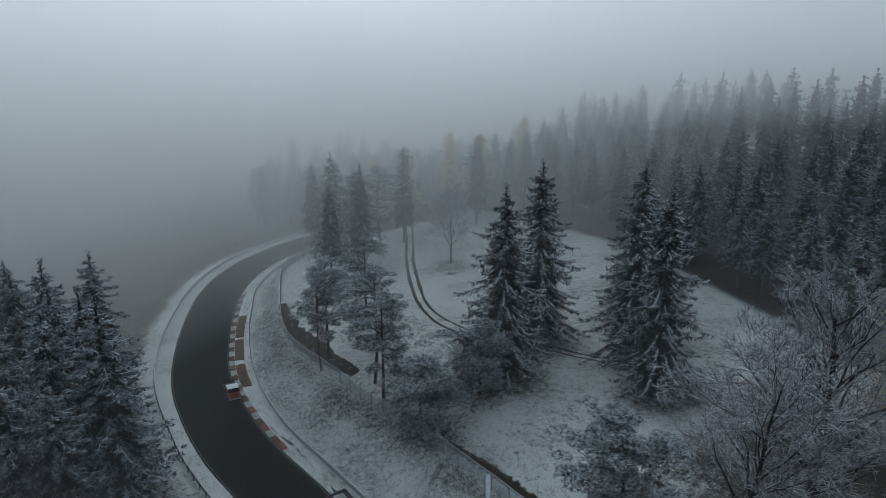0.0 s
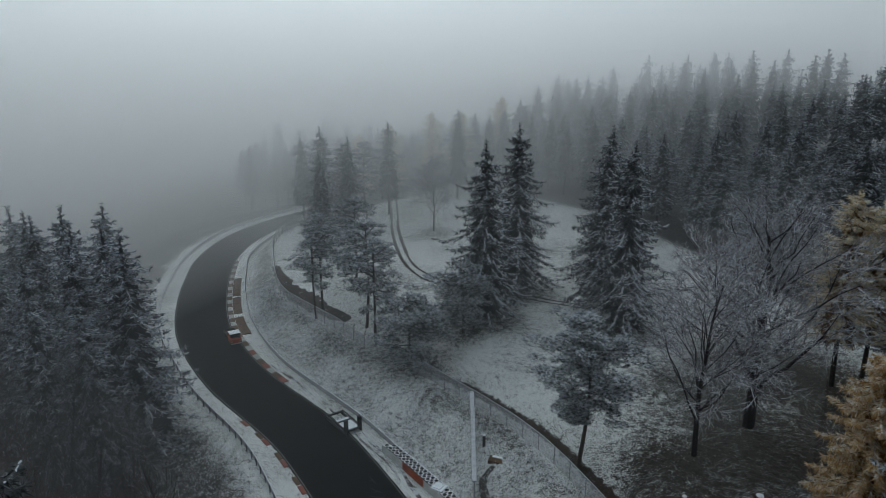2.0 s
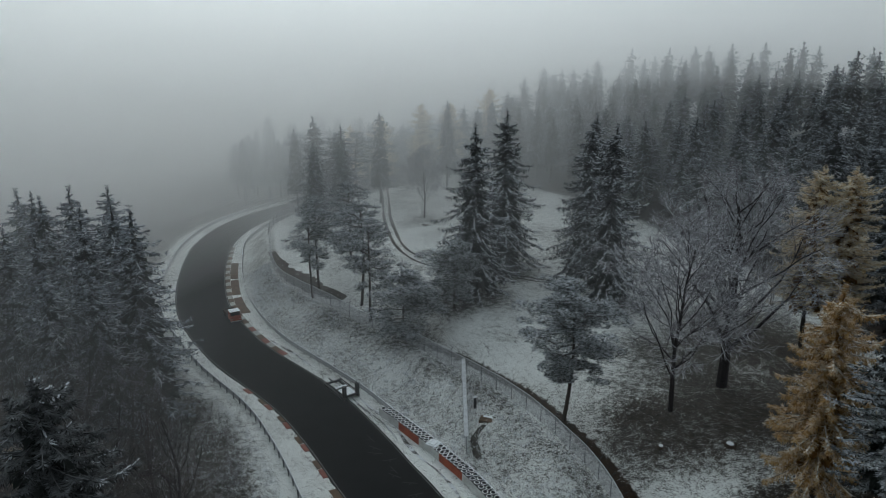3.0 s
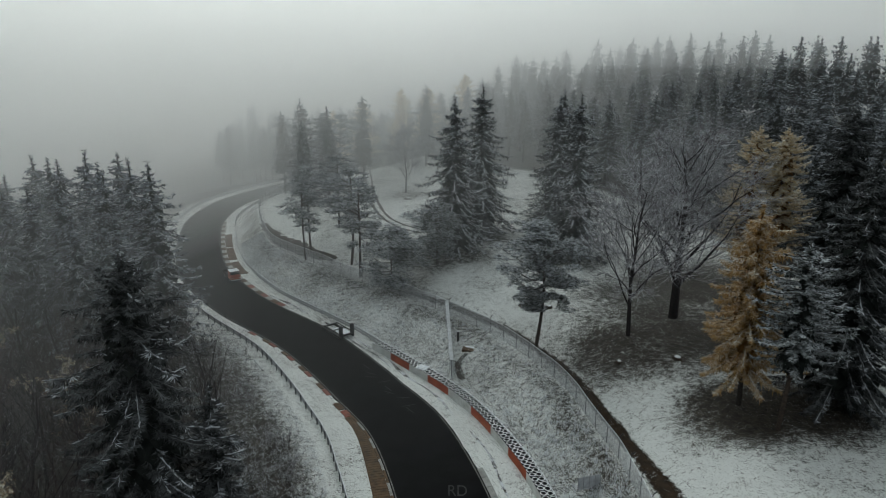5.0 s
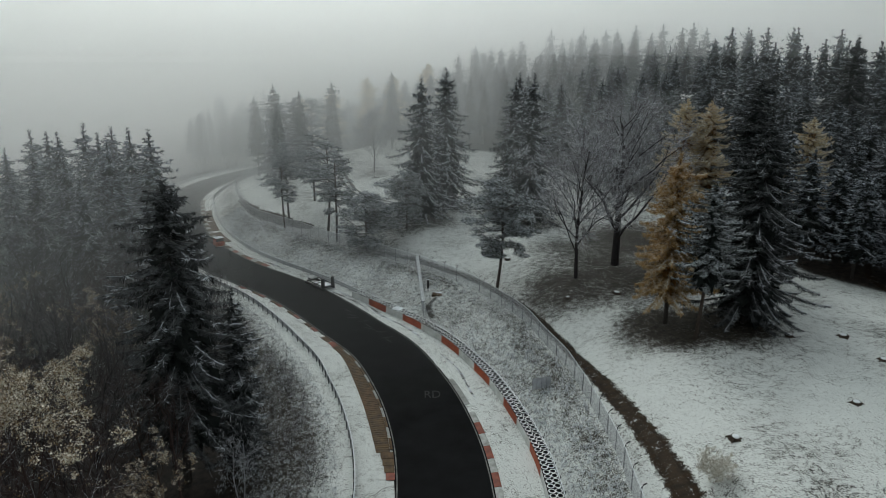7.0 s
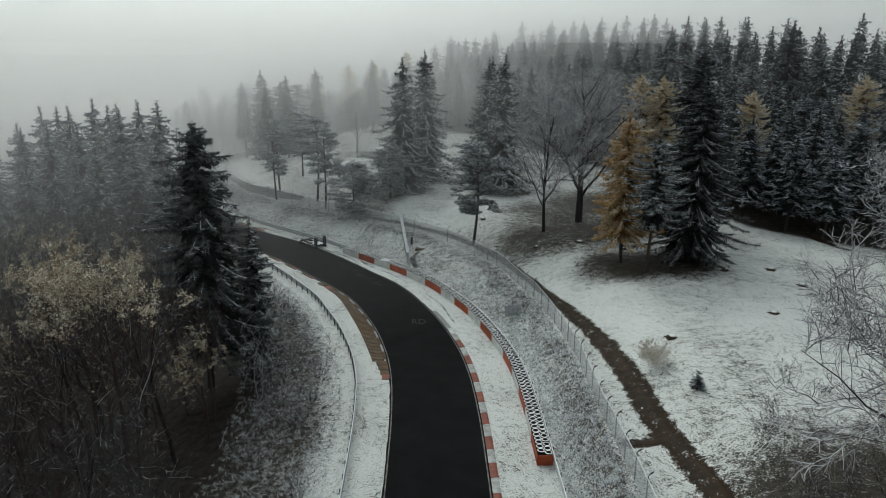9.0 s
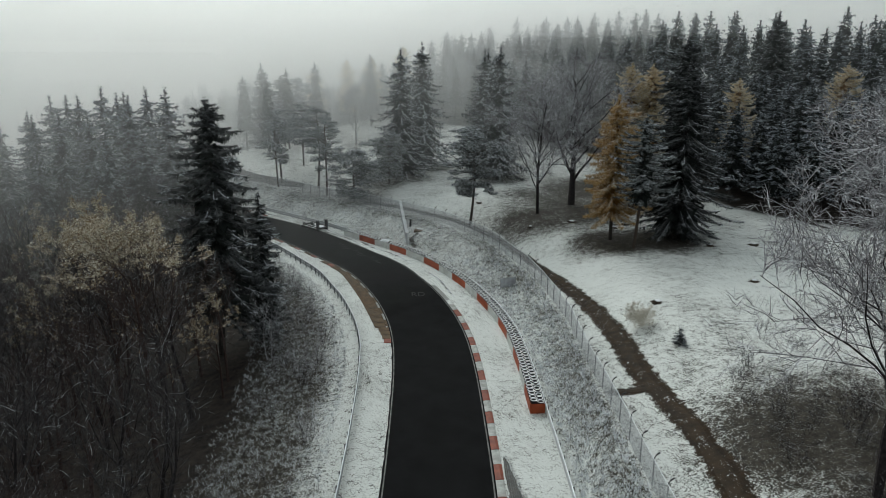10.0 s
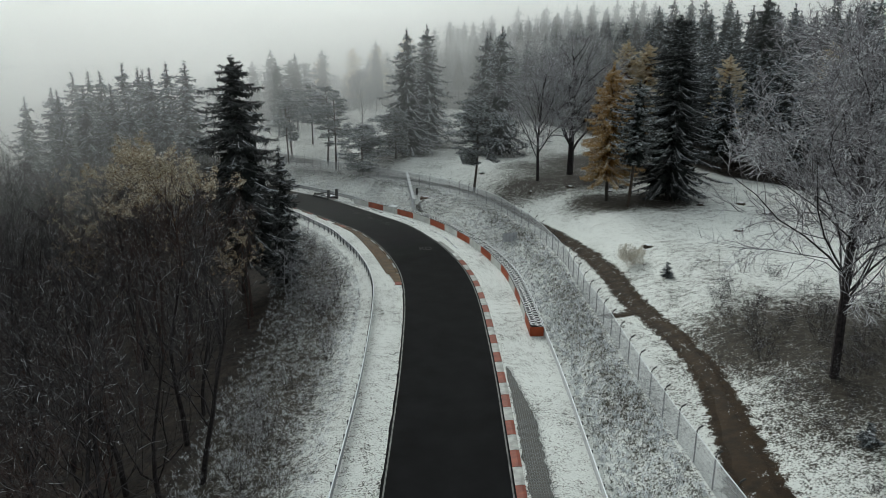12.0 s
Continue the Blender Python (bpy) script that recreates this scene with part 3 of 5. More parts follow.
def bare_mesh(seed, h, spread=0.6, first=0.25, mats=("twig_dark", "twig_frost"), counts=(12, 6, 5, 5), stems=1, frost=(0.1, 0.3, 0.6), leaves=0.0, leaf_from=0.6, droop=0.0, girth=1.0, thin=0.010, splay=0.2, wander=0.16, ratios=(0.55, 0.52, 0.5, 0.55), rise=0.10, leaf_size=0.09, stem=None):
    """A leafless broadleaf tree: stems, limbs, branches, twigs and fine twigs, frosted more towards the tips."""
    rng = np.random.default_rng(seed)
    t, g = Geo(), Geo()

    def grow(p, way, L, level):
        n = (5, 5, 4, 3, 3)[level]
        pts, w = [p], unit(way)
        for _ in range(n):
            w = unit(w + rng.normal(0, wander * (0.35 if level == 0 else 1.0), w.shape) + np.array([0, 0, rise - droop * (level > 1)]))
            pts.append(pts[-1] + w * (L / n)[:, None])
        return np.stack(pts, 1)

    a = 6.283 * np.arange(stems) / stems + rng.random(stems)
    lean = 0.0 if stems == 1 else splay
    P = grow(np.stack([0.25 * np.cos(a) * (stems > 1), 0.25 * np.sin(a) * (stems > 1), 0 * a - 0.1], 1), np.stack([lean * np.cos(a), lean * np.sin(a), 0 * a + 1], 1), np.full(stems, h * 0.86), 0)
    L, R = np.full(stems, h * 0.86), np.full(stems, h * 0.0135 * girth / math.sqrt(stems))
    for level in range(5):
        K, n = P.shape[0], P.shape[1] - 1
        radii = R[:, None] * (1 - 0.78 * np.arange(n + 1) / n)
        if level < 3:
            mt = (rng.random(K) < (0, 0, frost[0])[level]).astype(int)
            for i in range(K):
                (t if level < 2 else g).tube(P[i], radii[i], (7, 5, 3)[level], int(mt[i]))
        else:
            mt = (rng.random(K) < frost[level - 2]).astype(int)
            e = unit(np.cross(P[:, -1] - P[:, 0], rng.normal(0, 1, (K, 3)))) * np.maximum(0.7 * R, thin * (1.5 if level == 3 else 1.0))[:, None]
            for j in range(n):
                a0, a1 = e * (1 - 0.6 * j / n), e * (1 - 0.6 * (j + 1) / n)
                g.quads(np.stack([P[:, j] - a0, P[:, j] + a0, P[:, j + 1] + a1, P[:, j + 1] - a1], 1), mt)
            if leaves and level == 4:
                keep = rng.random(K) < leaves * np.clip((P[:, 0, 2] / h - leaf_from) / 0.14, 0.015, 1)
                for j in (1, 2, 3) * 6:
                    c = P[keep, j] + rng.normal(0, 0.12, (keep.sum(), 3))
                    e1, e2 = rng.normal(0, leaf_size, c.shape), rng.normal(0, 0.75 * leaf_size, c.shape)
                    # more pale leaves near the top: frost, plus backlight put into the colour
                    g.quads(np.stack([c - e1, c + e2, c + e1, c - e2], 1), np.where(rng.random(len(c)) < np.where(c[:, 2] > 0.92 * h, 0.5, 0.12), 3, 2))
        if level == 4:
            break
        c = counts[level]
        i = np.repeat(np.arange(K), c)
        lo = first if level == 0 else 0.18
        f = np.clip(lo + (1 - lo) * (np.tile(np.arange(c), K) + rng.random(K * c)) / c, 0, 0.999)
        j = (f * n).astype(int)
        u = (f * n - j)[:, None]
        q = P[i, j] * (1 - u) + P[i, j + 1] * u
        way = unit(P[i, j + 1] - P[i, j])
        x = unit(np.cross(way, rng.normal(0, 1, (len(i), 3))))
        tilt = (spread if level == 0 else 0.72) * rng.uniform(0.65, 1.3, len(i))
        d = way * np.cos(tilt)[:, None] + x * np.sin(tilt)[:, None]
        L2 = L[i] * ratios[level] * (1.15 - 0.6 * f) * rng.uniform(0.75, 1.2, len(i))
        R = radii[i, j] * (0.4, 0.5, 0.45, 0.4)[level]
        P, L = grow(q, d, L2, level + 1), L2
    return t.mesh("trunk", [MAT[stem or mats[0]]]), g.mesh("crown", [MAT[k] for k in mats])


def tree(kind, meshes, label, category, x, y, turn=0.0, size=1.0, group="", sink=0.1, tall=1.0):
    ob = thing(kind, label, category, group, m=pose(x, y, ground_z(x, y) - sink, 0, 0, turn) @ Matrix.Diagonal((size, size, size * tall, 1)))
    part("trunk", meshes[0], ob)
    part("crown", meshes[1], ob)
    return ob
# ---- fog bank over the far valley ----
def fog_bank(name, outline, low, high, density, label):
    m = bpy.data.materials.new(name)
    m.use_nodes = True
    m.node_tree.nodes.clear()
    out = m.node_tree.nodes.new("ShaderNodeOutputMaterial")
    sc = m.node_tree.nodes.new("ShaderNodeVolumeScatter")
    sc.inputs["Color"].default_value = (0.985, 0.993, 1.0, 1)
    sc.inputs["Density"].default_value, sc.inputs["Anisotropy"].default_value = density, 0.7
    m.node_tree.links.new(sc.outputs["Volume"], out.inputs["Volume"])
    g = Geo()
    n = len(outline)
    for z in (low, high):
        g.v.extend((x, y, z) for x, y in outline)
    g.f = [tuple(range(n))[::-1], tuple(range(n, 2 * n))] + [(i, (i + 1) % n, n + (i + 1) % n, n + i) for i in range(n)]
    g.m = [0] * len(g.f)
    return tagged(new(name, g.mesh(name, [m])), label, "fog", kind="stuff")


fog_bank("fog_bank", [(-400, 46), (-100, 60), (-62, 76), (-46, 98), (-38, 116), (-10, 118), (16, 112), (55, 130), (110, 142), (300, 140), (600, 760), (-750, 760)], -30, 85, 0.0112, "pale grey fog bank drifting over the valley")
fog_bank("low_cloud", [(-400, 70), (-40, 94), (10, 120), (60, 125), (110, 115), (300, 95), (500, 600), (-600, 600)], 36, 84, 0.005, "low cloud resting on the wooded hill")
fog_bank("hill_mist", [(-30, 90), (20, 66), (44, 60), (60, 44), (84, 20), (250, -20), (250, 300), (-30, 300)], 2, 44, 0.0009, "thin mist hanging among the forest spruces")
fog_bank("wood_mist", [(-300, -14), (-60, -6), (-17.5, 10), (-17.5, 40), (-40, 75), (-60, 150), (-300, 150)], -28, 24, 0.0017, "thin mist over the woods below the track")
fog_bank("thin_mist", [(-300, -20), (-60, 0), (-10, 18), (34, 44), (60, 84), (100, 300), (-300, 300)], -28, 30, 0.0017, "thin grey mist in front of the fog bank")

# ---- ground ----
def warped(lo, hi, fine_lo, fine_hi, step, rings=26):
    mid = np.arange(fine_lo, fine_hi, step)
    k = np.arange(1, rings + 1) / rings
    return np.r_[(fine_lo + (lo - fine_lo) * k ** 3.0)[::-1], mid, fine_hi + (hi - fine_hi) * k ** 3.0]


FRONT = np.array([(-45, 205), (-20, 195), (0, 186), (25, 160), (40, 140), (52, 112), (60, 88), (63, 66), (64, 50), (72, 38), (92, 16), (110, -10)], float)


def front_depth(x, y):
    """Metres behind the forest edge, for arrays."""
    best, sign = np.full(len(x), 1e9), np.ones(len(x))
    for a, b in zip(FRONT[:-1], FRONT[1:]):
        d = b - a
        u = np.clip(((x - a[0]) * d[0] + (y - a[1]) * d[1]) / np.dot(d, d), 0, 1)
        r = np.hypot(x - a[0] - u * d[0], y - a[1] - u * d[1])
        c = np.sign(d[0] * (y - a[1]) - d[1] * (x - a[0]))
        sign = np.where(r < best, c, sign)
        best = np.minimum(best, r)
    return sign * best


def forest_floor(x, y):
    """Share of needle litter: full inside the forest, none on the field."""
    return smooth((front_depth(x, y) + 5) / 8) * (y > -40)


def build_ground():
    xs, ys = warped(-2600, 2600, -75, 75, 0.75), warped(-2600, 2600, -75, 190, 0.85)
    X, Y = np.meshgrid(xs, ys)
    z, s, d = heights(X.ravel(), Y.ravel())
    nx, ny = len(xs), len(ys)
    idx = np.arange(nx * ny).reshape(ny, nx)
    quads = np.stack([idx[:-1, :-1], idx[:-1, 1:], idx[1:, 1:], idx[1:, :-1]], -1).reshape(-1, 4)
    me = bpy.data.meshes.new("ground")
    me.from_pydata(np.stack([X.ravel(), Y.ravel(), z], 1).tolist(), [], quads.tolist())
    me.materials.append(MAT["ground"])
    me.polygons.foreach_set("use_smooth", [True] * len(me.polygons))
    # grass that the thin snow leaves bare: the rough bank, the woodland floor, and spots under crowns darkened for
    # their shade too
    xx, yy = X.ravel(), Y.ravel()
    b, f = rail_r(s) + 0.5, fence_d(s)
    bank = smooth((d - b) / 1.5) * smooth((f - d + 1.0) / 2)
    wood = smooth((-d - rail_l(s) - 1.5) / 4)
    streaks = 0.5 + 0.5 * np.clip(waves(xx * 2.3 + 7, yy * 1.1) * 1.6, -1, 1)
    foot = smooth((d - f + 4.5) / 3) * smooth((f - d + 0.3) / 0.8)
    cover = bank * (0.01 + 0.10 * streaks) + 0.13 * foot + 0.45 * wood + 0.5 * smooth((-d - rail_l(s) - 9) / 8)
    for px, py, r, a in BARE_AND_SHADED:
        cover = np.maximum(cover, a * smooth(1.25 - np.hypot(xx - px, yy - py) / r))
    lit = me.attributes.new("leaf_litter", "FLOAT", "POINT")
    lit.data.foreach_set("value", np.clip(smooth((-d - rail_l(s) - 7) / 9) + forest_floor(xx, yy), 0, 1).astype(np.float32))
    line, spur = even(spline(PATH), 0.5), even(spline(SPUR), 0.4)
    near = (xx > 0) & (xx < 28) & (yy > -66) & (yy < 86)
    mud = np.zeros(len(xx))
    half = np.interp(np.linspace(0, 1, len(line)), np.linspace(0, 1, len(PATH_WIDTH)), PATH_WIDTH) / 2
    gap = np.hypot(xx[near, None] - line[None, :, 0], yy[near, None] - line[None, :, 1])
    k = np.argmin(gap, axis=1)
    short = np.hypot(xx[near, None] - spur[None, :, 0], yy[near, None] - spur[None, :, 1]).min(axis=1)
    mud[near] = np.clip(np.maximum(1.4 - gap[np.arange(len(k)), k] / half[k], 1.4 - short / 0.9), 0, 1)
    me.attributes.new("mud", "FLOAT", "POINT").data.foreach_set("value", mud.astype(np.float32))
    at = me.attributes.new("grass_and_shade", "FLOAT", "POINT")
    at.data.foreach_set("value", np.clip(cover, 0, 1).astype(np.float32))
    return tagged(new("ground", me), "thin snow over rough grass on gently rolling ground", "ground", kind="structure")


# the muddy path: its line and widths
PATH = [(3.6, -62), (11.1, -40), (15.1, -29), (16.9, -23), (17.9, -17), (18.4, -11), (19.0, -4), (20.1, 3), (20.9, 11), (21.0, 19), (20.4, 28), (19.5, 37), (18.5, 46), (16.3, 53.5), (13.4, 61), (9.2, 67.5), (4.2, 74), (-1.2, 80)]
PATH_WIDTH = [6.4, 5.6, 4.9, 4.2, 3.2, 2.5, 2.4, 2.9, 2.9, 2.5, 2.2, 1.7, 1.7, 1.7, 1.7, 1.7, 1.7, 1.7]
SPUR = [(14.9, -7.0), (16.2, -7.4), (18.4, -8.0)]
# spots the crowns keep bare, with their shade painted in too: x, y, radius, share of grass
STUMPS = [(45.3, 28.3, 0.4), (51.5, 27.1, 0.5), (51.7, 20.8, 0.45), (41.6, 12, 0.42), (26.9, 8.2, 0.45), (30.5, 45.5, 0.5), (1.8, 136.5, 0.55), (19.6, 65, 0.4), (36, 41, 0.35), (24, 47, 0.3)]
BARE_AND_SHADED = [(33, 33, 8.4, 0.62), (39, 33, 8.4, 0.62), (28, 51, 10.8, 0.5), (36, 55, 14.4, 0.5), (45, 58, 12.0, 0.5), (44, 71, 15.6, 0.5), (33, 67, 9.6, 0.36), (17, 54, 6.0, 0.17), (9, 91, 7.2, 0.34), (16, 104, 7.2, 0.34), (29, 85, 7.2, 0.29), (-2, 80, 6.0, 0.34), (6, 88, 6.0, 0.34), (2, 141, 6.0, 0.21), (32, 112, 8.4, 0.25), (24, -21, 9, 0.5), (31, -23, 13, 0.58), (27, -33, 12, 0.52)]
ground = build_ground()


def ribbon(name, s0, s1, d0, d1, z, mat, step=1.0, thick=0.0, wobble=0.0, seed=3, edge0=None, edge1=None):
    """A strip along the road from s0 to s1 between the offsets d0 and d1, with a skirt of the thickness."""
    rng = np.random.default_rng(seed)
    g = Geo()
    ss = np.arange(s0, s1 + 0.001, step)
    for s in ss:
        a, b = beside(s, (edge0(s) if edge0 else d0) + wobble * rng.normal()), beside(s, (edge1(s) if edge1 else d1) + wobble * rng.normal())
        g.v.extend([(a[0], a[1], z - thick), (a[0], a[1], z), (b[0], b[1], z), (b[0], b[1], z - thick)])
    for k in range(len(ss) - 1):
        i = 4 * k
        g.f.append((i + 1, i + 2, i + 6, i + 5))
        if thick:
            g.f += [(i, i + 1, i + 5, i + 4), (i + 2, i + 3, i + 7, i + 6)]
    if thick:
        e = 4 * (len(ss) - 1)
        g.f += [(0, 3, 2, 1), (e, e + 1, e + 2, e + 3)]
    g.m = [0] * len(g.f)
    return g.mesh(name, [mat])


END = len(CENTRE) - 2
road = tagged(new("road", ribbon("road", 0, END, -HALF, HALF, 0.02, MAT["asphalt"], 1.0, 0.12, 0.03)), "wet black asphalt of a winding race track", "road", kind="structure")
for side in (-1, 1):
    part("edge_line", ribbon("edge_line", 0, END, side * (HALF - 0.28), side * (HALF - 0.16), 0.026, MAT["line"]), road, "worn thin white edge line")


# ---- guard rails ----
def guard_rail(name, offset, side, s0, s1, label):
    """Two W-shaped steel bands on posts; side: +1 where the road lies to the rail's left."""
    ob = thing(name, label, "guard rail")
    prof = [(0.0, 0.0), (0.055, 0.045), (0.055, 0.10), (0.0, 0.14), (0.0, 0.17), (0.055, 0.21), (0.055, 0.265), (0.0, 0.31)]
    ss = np.arange(s0, s1, 1.0)
    for base in (0.22, 0.58):
        g = Geo()
        for s in ss:
            for u, v in prof:
                p = beside(s, side * (offset(s) - u))
                g.v.append((p[0], p[1], base + v))
            for u, v in prof[::-1]:
                p = beside(s, side * (offset(s) - u + 0.012))
                g.v.append((p[0], p[1], base + v))
        n = 2 * len(prof)
        for k in range(len(ss) - 1):
            for j in range(n):
                g.f.append((k * n + j, k * n + (j + 1) % n, (k + 1) * n + (j + 1) % n, (k + 1) * n + j))
        g.m = [0] * len(g.f)
        part("rail", g.mesh("rail", [MAT["steel"]]), ob)
    g = Geo()
    for s in ss:
        for u, z in ((-0.03, 0.885), (-0.02, 0.925), (0.05, 0.93), (0.065, 0.885)):
            g.v.append((*beside(s, side * (offset(s) - u)), z + 0.012 * math.sin(1.7 * s)))
    g.f = [(4 * k + j, 4 * k + j + 1, 4 * k + j + 5, 4 * k + j + 4) for k in range(len(ss) - 1) for j in range(3)]
    g.m = [0] * len(g.f)
    part("snow_ridge", g.mesh("snow_ridge", [MAT["snow"]]), ob, "thin ridge of snow on the rail")
    g = Geo()
    for lo, hi in (((-0.05, -0.06, -0.1), (0.05, -0.045, 0.92)), ((-0.05, 0.045, -0.1), (0.05, 0.06, 0.92)), ((-0.006, -0.05, -0.1), (0.006, 0.05, 0.92))):
        g.box(lo, hi)
    post = g.mesh("post", [MAT["steel_dark"]])
    for s in np.arange(s0 + 0.5, s1, 2.0):
        p, k = beside(s, side * (offset(s) + 0.09)), int(s)
        part("post", post, ob, m=pose(p[0], p[1], ground_z(p[0], p[1]), 0, 0, math.degrees(math.atan2(TAN[k, 1], TAN[k, 0]))))
    return ob


guard_rail("guard_rail", rail_r, 1, s_at(-14, -80), END - 90, "galvanised double steel guard rail along the snowy verge")
guard_rail("guard_rail", rail_l, -1, s_at(-14, -80), END - 90, "galvanised double steel guard rail below the woodland slope")


# ---- fence ----
def build_fence():
    ob = thing("fence", "grey wire mesh fence on steel posts along the bank", "fence")
    zs = np.array([ground_z(*p) for p in FENCE])
    H = 2.25
    top = np.c_[FENCE, zs + H]
    g = Geo()
    for k in range(len(FENCE) - 1):
        a, b = FENCE[k], FENCE[k + 1]
        for j in range(9):
            u, v = j / 9, (j + 17) / 9
            for rev in (0, 1):
                i0, i1 = k + u, min(k + v, len(FENCE) - 1.01)
                lo, hi = (i0, i1) if not rev else (i1, i0)
                pa = [np.interp(lo, np.arange(len(FENCE)), c) for c in (FENCE[:, 0], FENCE[:, 1], zs + 0.05)]
                pb = [np.interp(hi, np.arange(len(FENCE)), c) for c in (FENCE[:, 0], FENCE[:, 1], zs + H)]
                w = 0.019
                g.face([(pa[0], pa[1], pa[2] - w), (pa[0], pa[1], pa[2] + w), (pb[0], pb[1], pb[2] + w), (pb[0], pb[1], pb[2] - w)])
    part("wire_mesh", g.mesh("wire_mesh", [MAT["frosted_wire"]]), ob, "frosted wire mesh")
    for hgt, r in ((0.08, 0.012), (0.55, 0.012), (0.95, 0.012), (1.35, 0.012), (1.8, 0.012), (H, 0.035)):
        g = Geo()
        g.tube(np.c_[FENCE, zs + hgt], [r] * len(FENCE), 4)
        part("top_rail" if r > 0.02 else "wire", g.mesh("wire", [MAT["snow" if r > 0.02 else "steel"]]), ob)
    g = Geo()
    g.tube([(0, 0, -0.2), (0, 0, H + 0.02), (0.12, 0, H + 0.25), (0.38, 0, H + 0.42)], [0.055, 0.055, 0.06, 0.06], 6, cap=True)
    post = g.mesh("post", [MAT["iron"]], True)
    for k in range(1, len(FENCE) - 1, 3):
        tx, ty = FENCE[k + 1] - FENCE[k - 1]
        n = math.hypot(tx, ty)
        part("post", post, ob, m=pose(FENCE[k, 0] + 0.09 * ty / n, FENCE[k, 1] - 0.09 * tx / n, zs[k], 0, 0, math.degrees(math.atan2(ty, tx)) - 90))
    return ob


build_fence()


# ---- muddy track beside the fence ----
def trail(name, pts, widths, label, seed=5, lift=0.035, mat="mud"):
    rng = np.random.default_rng(seed)
    line = even(spline(pts), 0.25)
    n = len(line)
    w = np.interp(np.linspace(0, 1, n), np.linspace(0, 1, len(widths)), widths)
    tan = np.gradient(line, axis=0)
    tan /= np.linalg.norm(tan, axis=1)[:, None]
    nor = np.stack([tan[:, 1], -tan[:, 0]], 1)
    g, cols = Geo(), 7
    soft = lambda k: np.convolve(rng.normal(0, 1, n + k - 1), np.ones(k) / math.sqrt(k), "valid")
    ja, jb = [0.32 * soft(21) + 0.2 * soft(7) for _ in range(2)]
    rows = []
    for c in range(cols):
        u = c / (cols - 1) * 2 - 1
        off = u * (w / 2) * (1 + 0.5 * np.where(u < 0, ja, jb)) + (0.07 * rng.normal(0, 1, n) if c in (0, cols - 1) else 0)
        rows.append(line + nor * off[:, None])
    P = np.stack(rows, 1)
    z = heights(P[..., 0].ravel(), P[..., 1].ravel())[0].reshape(n, cols) + lift - 0.11 * (np.abs(np.arange(cols) - (cols - 1) / 2) == (cols - 1) / 2)
    g.v = [tuple(v) for v in np.concatenate([P, z[..., None]], -1).reshape(-1, 3)]
    g.f = [(i * cols + c, i * cols + c + 1, (i + 1) * cols + c + 1, (i + 1) * cols + c) for i in range(n - 1) for c in range(cols - 1)]
    g.m = [0] * len(g.f)
    return tagged(new(name, g.mesh(name, [MAT[mat]], True)), label, "path", kind="structure")


trail("dirt_path", PATH, [0.5 * w for w in PATH_WIDTH], "dark brown muddy path between fence and snowy field")
trail("side_path", SPUR, [0.7, 0.9, 1.2], "short muddy spur crossing to the fence", 9, 0.05)
for off in (-0.75, 0.75):
    trail("wheel_track", [(-8.5 + off, 172), (-7.6 + off, 156), (-7 + off, 144), (-5 + off, 128), (-3 + off, 118), (1 + off, 110.5 + off), (6, 106.5 + off), (13, 102.8 + off), (23, 97 + off), (34, 91 + off)], [0.5, 0.6, 0.8, 0.9, 0.8, 0.6, 0.5, 0.45, 0.4], "dark wheel track worn through the snow", 12 + int(off > 0))
trail("forest_track", [(74, 52), (71, 47), (69.4, 41), (69.5, 34)], [1.2, 1.7, 1.7, 1.2], "dark track leading out of the forest", 19)
trail("bare_earth", [(-31, 128), (-27, 117), (-23, 109), (-18.5, 103), (-13, 97)], [2.0, 3.0, 4.0, 4.5, 2.0], "bare brown earth along the fence under pines", 15)

# ---- trees round the clearing ----
SP_HI = [conifer_mesh(seed, 25, r, snow=0.92, frosty=0.3, per=9, whorls=34, density=1.2, droop=d, hang=0.3, power=0.72, ragged=0.26, ridge=0.10, width=0.055, most=0.9, upturn=0.26) for seed, r, d in ((11, 6.0, 0.52), (12, 5.6, 0.58), (13, 5.6, 0.48))]
SP_DARK = [conifer_mesh(14, 27, 6.2, per=10, snow=0.5, mats=("needles_dark", "snowcap"), whorls=42, core=0.55, density=2.1, frosty=0.12, width=0.034, most=0.75, ridge=0.03, droop=0.36, hang=0.4, power=0.7, ragged=0.26, fingers=4), conifer_mesh(15, 27, 5.0, bare=0.18, per=10, snow=0.4, mats=("needles_dark", "snowcap"), whorls=40, droop=0.34, ragged=0.34, power=0.46, core=0.55, hang=0.4, density=2.1, frosty=0.1, width=0.034, most=0.75, ridge=0.026, gaps=0.14, tip=8.0, fingers=4)]
SP_LO = [conifer_mesh(21 + k, 22, r, bare=b, whorls=28, per=8, density=0.62, snow=0.28, width=0.062, mats=("needles_frosted", "snowcap"), core=0.55, ridge=0.03, power=p, ragged=0.3, fingers=2, limbs=False, tip=9.0, messy=0.4) for k, (r, b, p) in enumerate(((4.2, 0.22, 0.6), (3.9, 0.3, 0.52), (4.6, 0.2, 0.65), (4.0, 0.32, 0.56)))]
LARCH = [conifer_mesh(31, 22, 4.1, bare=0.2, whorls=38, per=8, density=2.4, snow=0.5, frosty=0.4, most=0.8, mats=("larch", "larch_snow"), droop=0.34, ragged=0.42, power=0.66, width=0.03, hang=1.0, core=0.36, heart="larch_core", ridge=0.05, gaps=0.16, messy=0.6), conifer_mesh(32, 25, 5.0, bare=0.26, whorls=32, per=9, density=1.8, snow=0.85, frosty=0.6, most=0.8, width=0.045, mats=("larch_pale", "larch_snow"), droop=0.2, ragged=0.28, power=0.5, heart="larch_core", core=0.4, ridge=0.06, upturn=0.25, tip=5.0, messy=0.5)]
